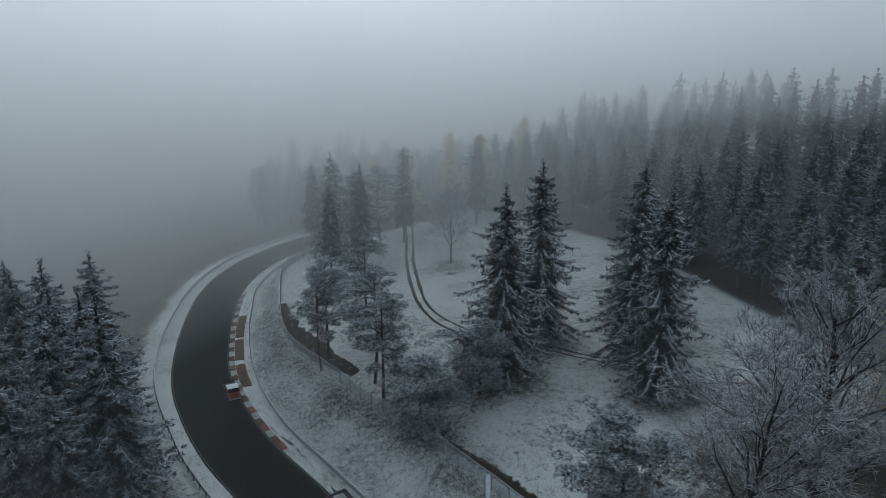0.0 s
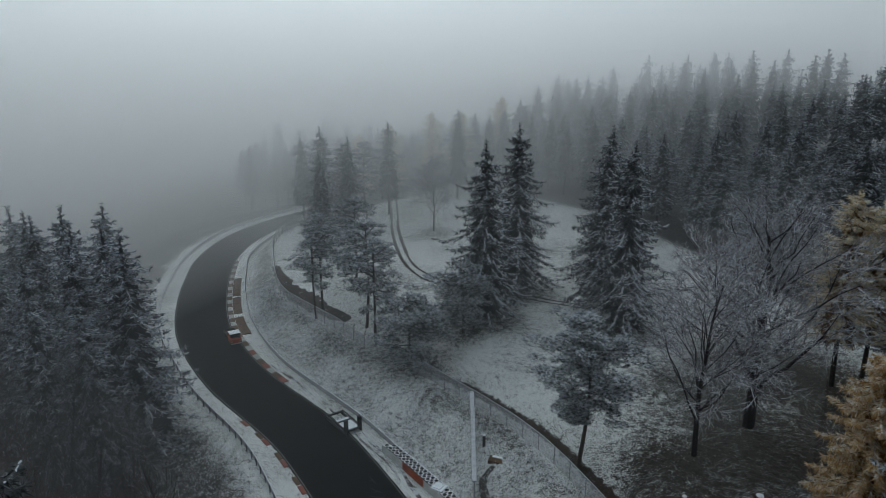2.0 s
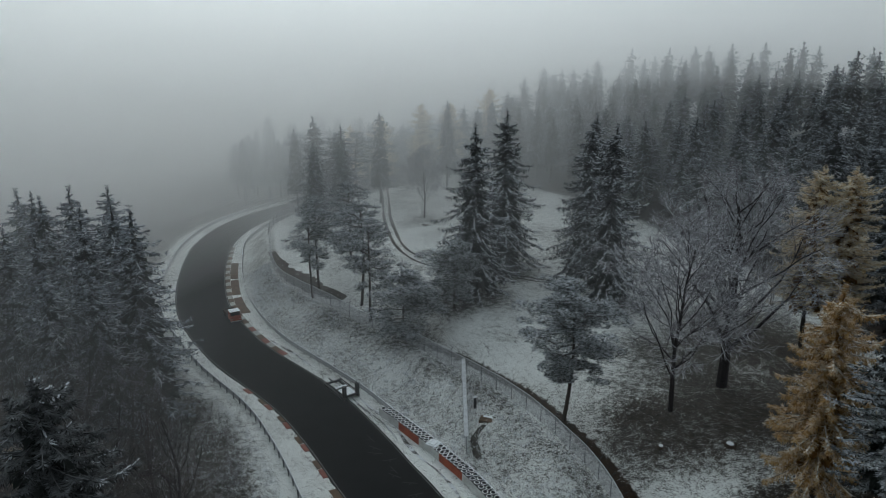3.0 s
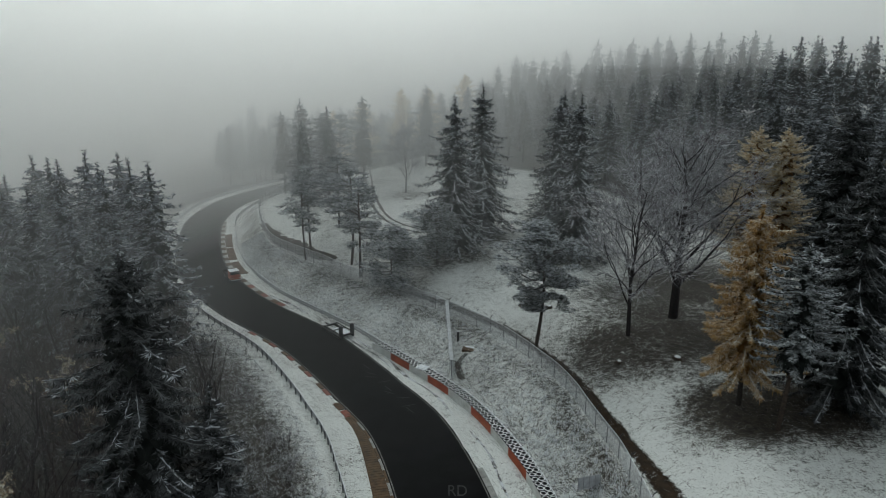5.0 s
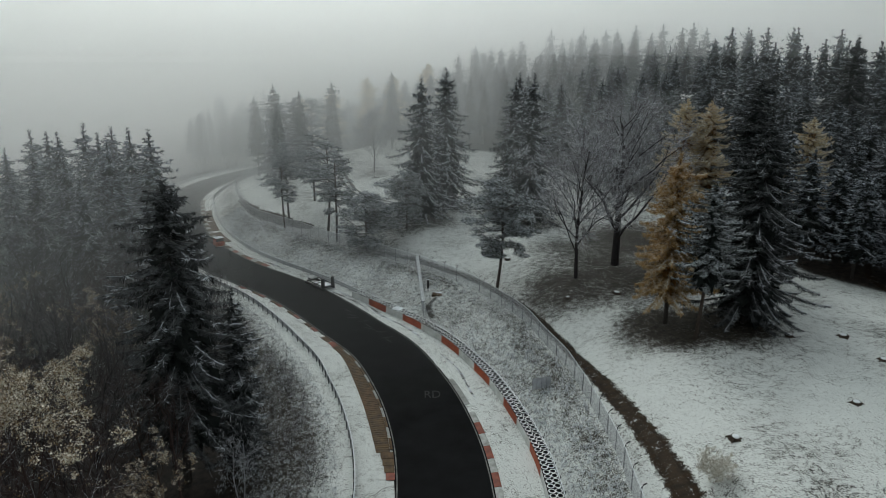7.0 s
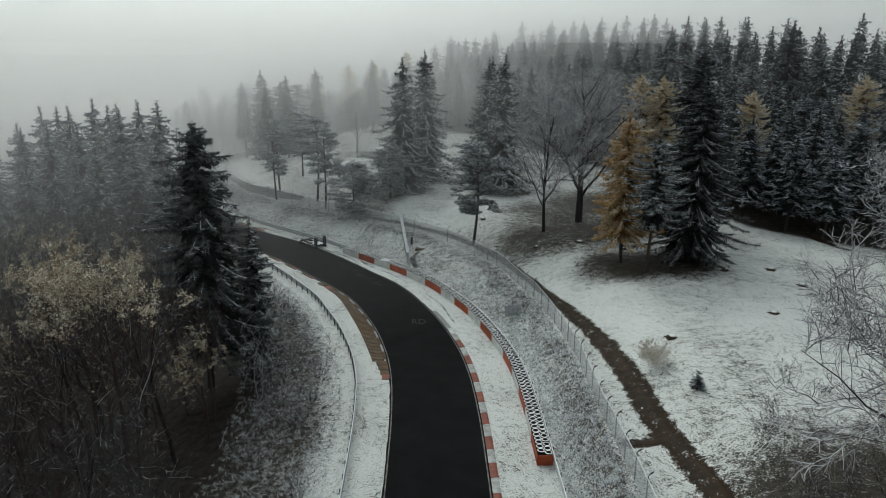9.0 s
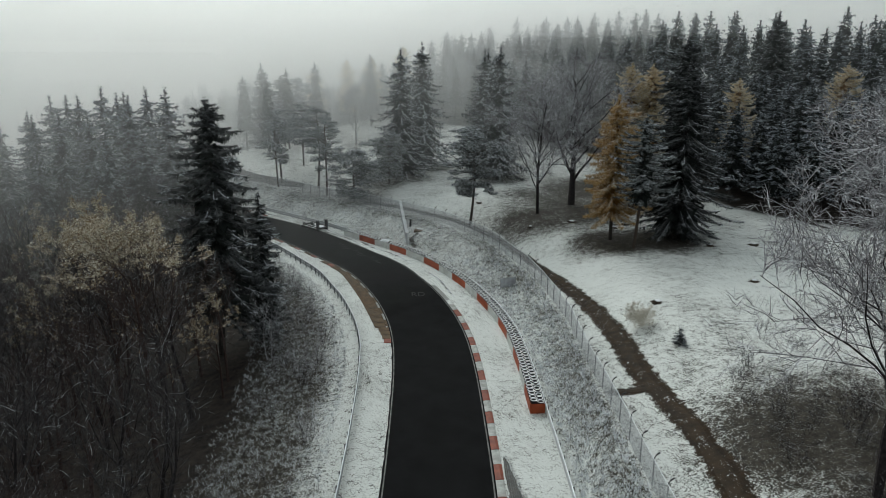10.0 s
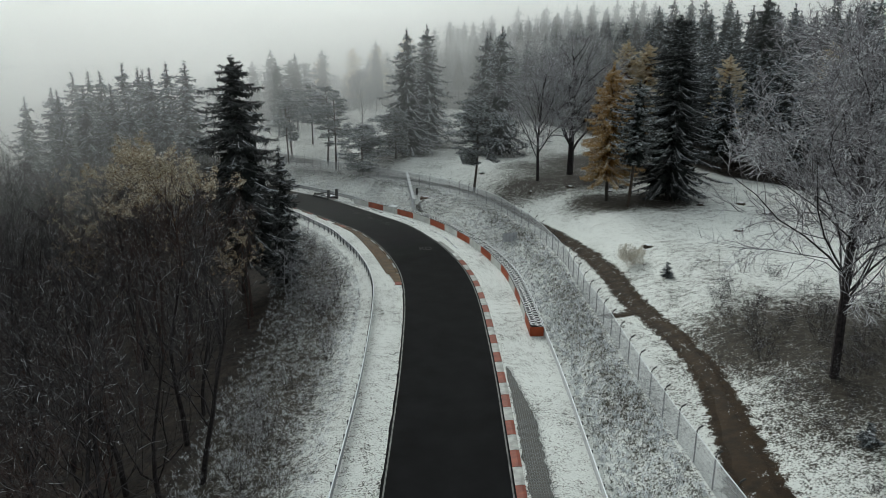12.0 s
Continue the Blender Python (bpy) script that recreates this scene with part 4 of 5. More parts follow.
PINE = [pine_mesh(41, 17.5, 5.0, 0.36, 20, pads=5, dens=56), conifer_mesh(42, 20, 4.0, bare=0.36, whorls=26, per=9, density=1.5, snow=0.3, mats=("pine", "snowcap"), droop=0.12, ragged=0.34, power=0.55, width=0.055, most=0.7, core=0.35, ridge=0.04, stem="bark_pine", bow=0.03), pine_mesh(43, 17, 4.6, 0.38, 18, pads=5, dens=56), pine_mesh(47, 16, 4.7, 0.4, 17, pads=5, dens=56)]
PINE_A = pine_mesh(44, 17.5, 5.0, 0.44, 36, [(0.36, 3.2, 1.4), (0.40, 2.9, 1.45), (0.44, 3.5, 1.25), (0.38, 3.8, 1.0)], pads=6, dens=62)
PINE_LOW = [pine_mesh(45, 10.5, 4.8, 0.14, 32, pads=6, dens=60), pine_mesh(46, 10.5, 4.4, 0.16, 30, pads=6, dens=60)]
BARE_FROST = [bare_mesh(51, 20, 0.66, 0.2, mats=("twig_grey", "twig_frost"), stem="twig_dark", counts=(24, 9, 8, 7), frost=(0.2, 0.45, 0.7), thin=0.020, droop=0.06, rise=0.07, girth=1.0, ratios=(0.56, 0.52, 0.5, 0.6)), bare_mesh(52, 23, 0.75, 0.18, mats=("twig_grey", "twig_frost"), stem="twig_dark", counts=(26, 9, 8, 7), frost=(0.2, 0.4, 0.65), girth=1.9, thin=0.020, droop=0.06, rise=0.07, ratios=(0.56, 0.52, 0.5, 0.6))]
SPRUCE, CLEARING = "tall snow-dusted spruce with drooping branches", "spruces round the clearing"
tree("spruce_tree", SP_HI[0], SPRUCE, "spruce", 8.6, 92.3, 20, 1.1, CLEARING)
tree("spruce_tree", SP_HI[1], SPRUCE, "spruce", 15.3, 104.5, 80, 1.15, CLEARING)
tree("spruce_tree", SP_HI[2], SPRUCE, "spruce", 28.6, 85.8, 140, 1.13, CLEARING)
tree("spruce_tree", SP_HI[0], SPRUCE, "spruce", 32.3, 112, 200, 1.05, CLEARING)
tree("spruce_tree", SP_HI[1], SPRUCE, "spruce", 28, 96.5, 10, 1.08, CLEARING)
tree("spruce_tree", SP_DARK[0], "big dark green spruce with snow-tipped sweeping branches", "spruce", 42.2, 33.2, 30, 1.06, CLEARING, tall=0.93)
tree("spruce_tree", SP_DARK[1], "big dark green spruce with snow-tipped sweeping branches", "spruce", 50, 48, 200, 1.08, CLEARING)
tree("larch_tree", LARCH[0], "orange autumn larch dusted with snow", "larch", 32.4, 34.2, 0, 0.98)
for x, y, turn, size in ((49.8, 67.5, 90, 1.0), (54.2, 68.5, 210, 0.98)):
    tree("larch_tree", LARCH[1], "pale golden larch behind an orange larch", "larch", x, y, turn, size, "pale larches behind the orange larch")
tree("pine_tree", PINE[1], "dark pine with bare stem beside an orange larch", "pine", 33.6, 28.8, 60, 0.95)
tree("pine_tree", PINE_A, "solitary forked pine with snow on its needles", "pine", 15.6, 55.4, 0, 0.98)
tree("bare_tree", BARE_FROST[0], "leafless frosted broadleaf tree with upright limbs", "bare tree", 27, 52.8, 0, 1.12)
tree("bare_tree", BARE_FROST[1], "large leafless frosted tree with thick trunk", "bare tree", 35.2, 58.4, 40, 1.12)
for k, (x, y, i, sz) in enumerate(((-18.6, 99, 3, 0.92), (-18, 102.7, 2, 0.98), (-9.9, 93.7, 0, 1.0), (-8.2, 87.8, 2, 0.98), (-18.3, 147, 1, 1.0), (-14.2, 156, 0, 1.05), (-13, 112, 0, 0.85))):
    tree("pine_tree", PINE[i], "slender pine with bare stem and snow-dusted crown", "pine", x, y, 77 * k, sz, "pines beside the bend")
tree("pine_shrub", PINE_LOW[0], "low spreading pine dusted with snow", "pine", -2.8, 80.7, 0, 1.0)
tree("pine_shrub", PINE_LOW[1], "low spreading pine dusted with snow", "pine", 5.0, 86.5, 130, 1.02)
tree("bare_tree", BARE_FROST[0], "leafless frosted tree in the far clearing", "bare tree", 1.6, 142, 200, 0.8)
tree("spruce_tree", SP_HI[2], "tall spruce fading into the fog", "spruce", -24.8, 150, 60, 0.95)
RIGHT_BARE = bare_mesh(58, 20.5, 0.8, 0.22, mats=("twig_grey", "twig_frost"), stem="twig_dark", counts=(21, 10, 8, 8), frost=(0.15, 0.35, 0.6), stems=2, droop=0.07, rise=0.08, girth=1.15, splay=0.03, thin=0.016, ratios=(0.58, 0.52, 0.5, 0.6), wander=0.17)
tree("bare_tree", RIGHT_BARE, "leafless frosted tree with twin trunks", "bare tree", 23.6, -28.3, 0, 1.15)
for x, y, i, sz in ((-22, 132, 1, 0.92), (-17, 142, 2, 1.0), (-9, 158, 0, 1.02), (-30, 160, 1, 1.0), (8, 165, 2, 1.0)):
    tree("spruce_tree", SP_LO[i], "frosted spruce fading into the fog", "spruce", x, y, 40 * x, sz, "spruces behind the pines")
tree("bare_tree", RIGHT_BARE, "leafless frosted tree at the field edge", "bare tree", 38, -31, 220, 1.0)

for x, y, sz in ((-9, 178, 0.85), (2, 182, 0.9), (9, 172, 0.8), (-18, 186, 0.9), (20, 178, 0.85)):
    tree("larch_tree", LARCH[1], "yellowing larch fading into the fog", "larch", x, y, 31 * x, sz, "larches at the forest edge")
tree("larch_tree", LARCH[1], "pale orange larch among dark spruces", "larch", 70, 64, 10, 0.85)
tree("larch_tree", LARCH[1], "pale orange larch among dark spruces", "larch", 89.8, 59.8, 140, 0.9)
tree("spruce_tree", SP_DARK[0], "tall dark spruce at the forest edge", "spruce", 86, 77, 250, 1.15)

# ---- spruce forest on the hill ----
rng = np.random.default_rng(7)


FOREST = []
cand = np.c_[rng.uniform(-60, 190, 9000), rng.uniform(-20, 270, 9000)]
depth = front_depth(cand[:, 0], cand[:, 1])
for (x, y), q in zip(cand[(depth > 0) & (depth < 75)].tolist(), depth[(depth > 0) & (depth < 75)].tolist()):
    if all((x - a) ** 2 + (y - b) ** 2 > (4.6 + 0.03 * q) ** 2 for a, b, _ in FOREST):
        FOREST.append((x, y, q))
FOREST.sort(key=lambda f: f[2])
for k, (x, y, q) in enumerate(FOREST[:300]):
    tree("forest_spruce", SP_LO[int(rng.integers(0, 4))], "frosted spruce in dense forest", "spruce", x, y, rng.uniform(0, 360), rng.uniform(0.85, 1.12), "spruces of the forest", tall=rng.uniform(0.68, 0.85) + 0.2 * min(1, q / 40))
FAR_PROTO = [conifer_mesh(29 + 4 * k, 22, 4.2, bare=0.4, whorls=14, per=6, density=0.45, snow=0.5, width=0.17, core=0.5, power=0.65, ragged=0.28, fingers=1, limbs=False, ridge=0.05, messy=0.45) for k in range(2)]


def far_woods():
    g = Geo()
    protos = []
    for _, me in FAR_PROTO:
        co, mi, lv = np.empty(3 * len(me.vertices), np.float32), np.empty(len(me.polygons), np.int32), np.empty(len(me.loops), np.int32)
        me.vertices.foreach_get("co", co)
        me.polygons.foreach_get("material_index", mi)
        me.loops.foreach_get("vertex_index", lv)
        protos.append((co.reshape(-1, 3)[lv].reshape(-1, 4, 3), mi))
    for k, (x, y, q) in enumerate(FOREST[300:900]):
        a, s = rng.uniform(0, 6.28), rng.uniform(0.85, 1.15)
        R = np.array([(np.cos(a), -np.sin(a), 0), (np.sin(a), np.cos(a), 0), (0, 0, 1)]) * s
        co, mi = protos[k % 2]
        g.quads(co @ R.T + np.array((x, y, ground_z(x, y))), mi)
    return tagged(new("distant_woods", g.mesh("distant_woods", [MAT["needles_frosted"], MAT["snowcap"], MAT["needles_core"]])), "distant frosted spruce woods fading into fog", "woods", kind="stuff")


far_woods()

# ---- woods below the road ----
SP_MID = [conifer_mesh(16 + k, 25, r, per=8, whorls=32, density=0.8, snow=0.6, width=0.08, ridge=0.05, droop=0.35 + 0.06 * k, core=0.5, ragged=0.26, power=0.7, mats=("needles_frosted", "snowcap")) for k, r in enumerate((6.2, 5.6, 5.8))]
STAND = [(-34.8, 66.3, 26), (-39, 70.7, 25.8), (-41.5, 67.5, 24.8), (-45, 76, 24.5), (-49, 82.5, 25.4), (-53.3, 82.6, 24), (-57, 87, 23.5), (-61.3, 91, 23.4), (-65, 89.5, 20.6), (-38, 61.5, 20), (-44, 63, 19.5), (-49, 71, 22), (-55, 75, 21.5), (-61, 80, 20.5), (-68, 84, 19), (-47, 90, 24)]
for k, (x, y, top) in enumerate(STAND):
    tree("spruce_tree", SP_MID[k % 3], "frosted spruce in a stand below the track", "spruce", x, y, 50 * k, (top - ground_z(x, y)) / 25, "spruces below the track")
tree("spruce_tree", SP_DARK[1], "dark ragged spruce rising over bare woodland", "spruce", -22.5, 18.6, 120, 1.16, tall=0.95)
SP_SMALL = conifer_mesh(19, 18, 2.9, per=8, whorls=32, snow=0.45, mats=("needles_dark", "snowcap"), core=0.5, density=2.0, width=0.032, power=0.6, ridge=0.035, ragged=0.26, fingers=4)
tree("spruce_tree", SP_SMALL, "small dark spruce beside the snowy verge", "spruce", -17.3, 19.8, 0, 1.0)
BARE_DARK = [bare_mesh(61 + k, h, 0.55, 0.28, mats=("twig_brown" if k % 2 else "twig_dark", "twig_frost"), counts=(9, 6, 6, 6), frost=(0.01, 0.03, 0.05), thin=0.009, ratios=(0.6, 0.55, 0.55, 0.6), wander=0.24) for k, h in enumerate((17, 15, 18, 14))]
TAN_TREE = bare_mesh(65, 19, 0.85, 0.4, mats=("twig_brown", "twig_frost", "tan", "tan_pale"), counts=(15, 8, 6, 6), frost=(0.03, 0.05, 0.08), leaves=0.95, leaf_from=0.88, ratios=(0.6, 0.55, 0.5, 0.55), leaf_size=0.038)
tree("beech_tree", TAN_TREE, "broadleaf tree still holding withered tan leaves", "beech", -25.6, -3.6, 180, 1.06)
tree("beech_tree", TAN_TREE, "broadleaf tree still holding withered tan leaves", "beech", -29.5, 3, 100, 0.95)
TAN_LOW = bare_mesh(67, 15, 0.8, 0.3, mats=("twig_brown", "twig_frost", "tan", "tan_pale"), counts=(11, 6, 6, 5), frost=(0.05, 0.1, 0.15), leaves=0.2, leaf_from=0.5, leaf_size=0.05)
for x, y, sz in ((-44, 30, 1.0), (-38, 12, 0.95), (-50, 46, 1.0), (-21, 6, 0.7), (-36, 38, 0.95), (-57, 22, 1.0)):
    tree("beech_tree", TAN_LOW, "brown broadleaf tree holding scattered withered leaves", "beech", x, y, 40 * x, sz, "beeches among the bare trees")
WOOD = []
for _ in range(6000):
    x, y = rng.uniform(-85, -12), rng.uniform(-62, 62)
    s, d = along(x, y)
    if -75 < d[0] < (-20 if y > -14 else -17) and all((x - a) ** 2 + (y - b) ** 2 > 3.7 ** 2 for a, b in WOOD) and math.hypot(x + 21, y - 20) > 7 and math.hypot(x + 24.6, y + 5) > 7.5:
        WOOD.append((x, y))
for x, y in WOOD:
    tree("bare_tree", BARE_DARK[int(rng.integers(0, 4))], "leafless dark broadleaf tree in dense woodland", "bare tree", x, y, rng.uniform(0, 360), rng.uniform(0.8, 1.05), "bare trees of the woodland")
# ---- kerbs ----
def kerb_piece(s0, s1, d0, d1, mat, rise=0.05, fall=0.02):
    """One kerb stone, bent to the road, its outer edge raised."""
    g = Geo()
    n = max(2, int((s1 - s0) / 0.7) + 1)
    for s in np.linspace(s0, s1, n):
        a, m, b = beside(s, d0), beside(s, d0 * 0.35 + d1 * 0.65), beside(s, d1)
        g.v.extend([(*a, -0.03), (*a, 0.03), (*m, 0.03 + rise), (*b, 0.03 + rise - fall), (*b, -0.03)])
    for k in range(n - 1):
        for j in range(4):
            g.f.append((5 * k + j, 5 * k + j + 1, 5 * k + j + 6, 5 * k + j + 5))
    e = 5 * (n - 1)
    g.f += [(4, 3, 2, 1, 0), (e, e + 1, e + 2, e + 3, e + 4)]
    g.m = [0] * len(g.f)
    return g.mesh("kerb_stone", [MAT[mat]])


def kerb(name, label, pieces):
    ob = thing(name, label, "kerb")
    for p in pieces:
        part("kerb_stone", kerb_piece(*p), ob)
    return ob


sr0, sr1 = s_at(-14, -80), s_at(1.2, 26)
n = int((sr1 - sr0) / 2.15)
kerb("kerb", "red and white painted kerb along the snowy verge", [(sr0 + 2.15 * k, sr0 + 2.15 * k + 2.1, 4.47, 5.15, "red" if k % 2 else "white") for k in range(n)] + [(sr1 + 1.5 * k, sr1 + 1.5 * k + 1.45, 4.47, 5.1, "concrete") for k in range(4)])
sl0, sl1 = s_at(-1, 13), s_at(-21, 73)
mid0, mid1 = sl0 + 5.0, s_at(-4.2, 46)
pieces = [(sl0 + 1.25 * k, sl0 + 1.25 * k + 1.2, -4.47, -5.3 - 0.14 * k, ("red", "ochre", "ochre", "earth")[k]) for k in range(4)]
s = mid0
while s < mid1:
    u = (s - mid0) / (mid1 - mid0)
    pieces.append((s, s + 0.40, -4.75, -5.5 - 0.9 * math.sin(math.pi * min(1, 0.25 + 0.8 * u)), "ochre" if int(s * 0.17) % 3 else "earth"))
    s += 0.45
    if int(s / 2.25) != int((s - 0.45) / 2.25):
        pieces.append((s - 0.4, s + 1.8, -4.47, -4.73, "earth" if int(s / 2.25) % 2 else "concrete", 0.03))
k = 0
while s < sl1:
    if k % 3 != 2:
        pieces.append((s, s + 1.7, -4.47, -5.3 if s < mid1 + 6 else -5.0, "earth" if k % 3 else "red"))
    s, k = s + 2.0, k + 1
kerb("kerb", "brown and ochre ribbed kerb on the inside of the bend", pieces)
sf0, sf1 = s_at(-24, 78), s_at(-46, 138)
pieces, s, k = [], sf0, 0
while s < sf1:
    pieces.append((s, s + 1.9, 4.47, 5.35, ("red", "earth", "white")[k % 3] if s < sf0 + 14 else ("earth", "white")[k % 2]))
    s, k = s + 2.0, k + 1
for a, b in ((s_at(-35.5, 96), s_at(-38.5, 104)), (s_at(-39, 106), s_at(-42, 114)), (s_at(-42.3, 115), s_at(-44.6, 126))):
    pieces.append((a, b, 5.4, 6.9, "earth", 0.10))
kerb("kerb", "worn brown and white kerb on the far bend", pieces)

# ---- tyre wall ----
def tyre_mesh(N=14, prof=((0.235, 0.02), (0.26, 0.0), (0.31, 0.0), (0.335, 0.04), (0.335, 0.17), (0.31, 0.21), (0.26, 0.21), (0.235, 0.19))):
    g = Geo()
    for j in range(N):
        a = 2 * math.pi * j / N
        g.v.extend((r * math.cos(a), r * math.sin(a), z) for r, z in prof)
    P = len(prof)
    g.f = [(j * P + k, ((j + 1) % N) * P + k, ((j + 1) % N) * P + (k + 1) % P, j * P + (k + 1) % P) for j in range(N) for k in range(P)]
    g.m = [0 if max(g.v[i][2] for i in f) > 0.2 else 1 for f in g.f]
    return g


def build_tyre_wall():
    ob = thing("tyre_wall", "tyre wall with white rims and red and white belt", "tyre wall")
    a = s_at(-0.9, -4.6)
    b = a + 16 * 4.15
    white, black = tyre_mesh().mesh("tyre", [MAT["tyre_white"], MAT["rubber"]]), tyre_mesh(10, ((0.2, 0.0), (0.31, 0.0), (0.335, 0.105), (0.31, 0.21), (0.2, 0.21)))
    low = Geo()
    rngt = np.random.default_rng(17)
    for row in (0, 1):
        s = a + 0.4 + 0.33 * row
        while s < b - 0.3:
            p = beside(s, rail_r(s) - 0.48 - 0.63 * row)
            tilt = rngt.normal(0, 2.5, 2)
            part("tyre", white, ob, m=pose(p[0], p[1], 0.86 + rngt.normal(0, 0.012), tilt[0], tilt[1], rngt.uniform(0, 360)))
            for layer in range(4):
                i = len(low.v)
                low.v.extend((x + p[0], y + p[1], z + 0.215 * layer) for x, y, z in black.v)
                low.f.extend(tuple(i + q for q in f) for f in black.f)
            s += 0.685 * (1 + 0.004 * rngt.normal()) * (1.0 if row == 0 else 0.97)
    low.m = [0] * len(low.f)
    tagged(part("lower_tyres", low.mesh("lower_tyres", [MAT["rubber"]], True), ob, "stacked black tyres"), kind="stuff")
    n = 16
    w = (b - a) / n
    for k in range(n):
        g = Geo()
        ss = np.linspace(a + k * w, a + (k + 1) * w - 0.03, 6)
        for s in ss:
            for off, z in ((0, 0.02), (0, 1.0), (0.03, 1.0), (0.03, 0.02)):
                g.v.append((*beside(s, rail_r(s) - 1.50 + off - 0.02 * math.sin(7 * s)), z))
        for i in range(5):
            for j in range(4):
                g.f.append((4 * i + j, 4 * i + (j + 1) % 4, 4 * i + 4 + (j + 1) % 4, 4 * i + 4 + j))
        g.f += [(0, 1, 2, 3), (23, 22, 21, 20)]
        g.m = [0] * len(g.f)
        part("belt", g.mesh("belt", [MAT["belt_red" if k % 2 == 0 else "belt_white"]]), ob, "rust red belt" if k % 2 == 0 else "dirty white belt")
    g = Geo()
    p0, p1 = beside(a - 0.03, rail_r(a) - 1.52), beside(a - 0.03, rail_r(a) - 0.12)
    q0, q1 = beside(a, rail_r(a) - 1.52), beside(a, rail_r(a) - 0.12)
    g.v = [(*p, z) for z in (0.02, 1.0) for p in (p0, p1, q1, q0)]
    g.f = [(0, 3, 2, 1), (4, 5, 6, 7), (0, 1, 5, 4), (1, 2, 6, 5), (2, 3, 7, 6), (3, 0, 4, 7)]
    g.m = [0] * 6
    part("end_belt", g.mesh("end_belt", [MAT["belt_red"]]), ob, "rust red end belt")
    return ob


build_tyre_wall()
g = Geo()
s = s_at(-6.2, 50.2)
p = beside(s, rail_r(s) - 0.95)
g.box((-0.7, -0.65, 0), (0.7, 0.65, 0.12), bevel=0.03)
g.box((-0.5, -0.5, 0.12), (0.4, 0.45, 0.2), bevel=0.06)
tagged(new("cover_board", g.mesh("cover_board", [MAT["snow"]])), "white snow-covered board lying on the tyre wall", "board").matrix_basis = pose(p[0], p[1], 1.075, 0, 0, -35)


# ---- parked truck on the far kerb ----
def build_truck():
    s, p = s_at(-31.5, 95.3), (-31.5, 95.3)
    a = math.degrees(math.atan2(TAN[int(s)][1], TAN[int(s)][0]))
    ob = thing("utility_truck", "small orange utility truck with white roof, parked on the kerb", "truck", m=pose(p[0], p[1], 0.05, 0, 0, a + 180))
    def add(name, boxes, mat, label="", bevel=0.05):
        g = Geo()
        for lo, hi in boxes:
            g.box(lo, hi, bevel=bevel)
        return part(name, g.mesh(name, [MAT[mat]]), ob, label)
    add("body", [((0.2, -0.88, 0.45), (2.1, 0.88, 1.15)), ((0.25, -0.84, 1.15), (1.75, 0.84, 1.3))], "belt_red", "orange cab")
    add("windscreen", [((1.55, -0.74, 1.32), (1.74, 0.74, 1.86))], "glass", "dark windscreen", 0.03)
    add("cab_pillars", [((0.25, -0.84, 1.3), (0.38, 0.84, 1.9)), ((1.5, -0.84, 1.3), (1.62, -0.76, 1.9)), ((1.5, 0.76, 1.3), (1.62, 0.84, 1.9))], "belt_red", "", 0.02)
    add("roof", [((0.2, -0.85, 1.9), (1.72, 0.85, 2.02))], "snow", "snow-white roof")
    add("load_bed", [((-3.0, -0.92, 0.6), (0.15, 0.92, 0.7)), ((-3.0, -0.92, 0.7), (0.15, -0.86, 1.1)), ((-3.0, 0.86, 0.7), (0.15, 0.92, 1.1)), ((-3.0, -0.86, 0.7), (-2.94, 0.86, 1.1))], "wood", "brown wooden load bed", 0.01)
    add("bumper", [((2.08, -0.86, 0.35), (2.2, 0.86, 0.52))], "white", "white bumper", 0.03)
    for y in (-0.66, 0.66):
        add("headlight", [((2.08, y - 0.12, 0.72), (2.13, y + 0.12, 0.88))], "white", "white headlight", 0.02)
    tm = tyre_mesh().mesh("tyre", [MAT["rubber"], MAT["rubber"]], True)
    for x in (1.35, -2.1):
        for y in (-0.8, 0.8):
            w = part("wheel", tm, ob, "black tyre", m=pose(x, y + 0.1, 0.335, 90, 0, 0))
            g = Geo()
            g.tube([(0, 0, 0.04), (0, 0, 0.17)], [0.21, 0.21], 12, cap=True)
            part("rim", g.mesh("rim", [MAT["steel_dark"]]), w)


build_truck()


# ---- steel cart beside the rail ----
def build_cart():
    s, p = s_at(-10.7, 69.1), (-11.0, 68.8)
    a = math.degrees(math.atan2(TAN[int(s)][1], TAN[int(s)][0]))
    ob = thing("steel_sled", "dark steel frame sled with snowy deck on the verge", "sled", m=pose(p[0], p[1], 0.02, 0, 0, a) @ Matrix.Scale(1.25, 4))
    def add(name, boxes, mat, label=""):
        g = Geo()
        for lo, hi in boxes:
            g.box(lo, hi, bevel=0.015)
        return part(name, g.mesh(name, [MAT[mat]]), ob, label)
    for y in (-0.85, 0.85):
        add("runner", [((-2.0, y - 0.09, 0.0), (2.3, y + 0.09, 0.3))], "iron")
        add("side_rail", [((-1.9, y - 0.05, 0.48), (1.9, y + 0.05, 0.6))], "iron")
    for x in (-1.9, 0.0, 1.9):
        add("cross_bar", [((x - 0.09, -0.85, 0.3), (x + 0.09, 0.85, 0.5))], "iron")
    add("deck", [((-1.8, -0.72, 0.34), (0.6, 0.75, 0.42))], "snow", "snow-covered deck")
    for y in (-0.75, 0.75):
        add("upright", [((-1.98, y - 0.17, 0.3), (-1.62, y + 0.17, 1.55))], "iron")
    add("tow_bar", [((1.9, -0.07, 0.3), (3.0, 0.07, 0.42))], "iron")


build_cart()


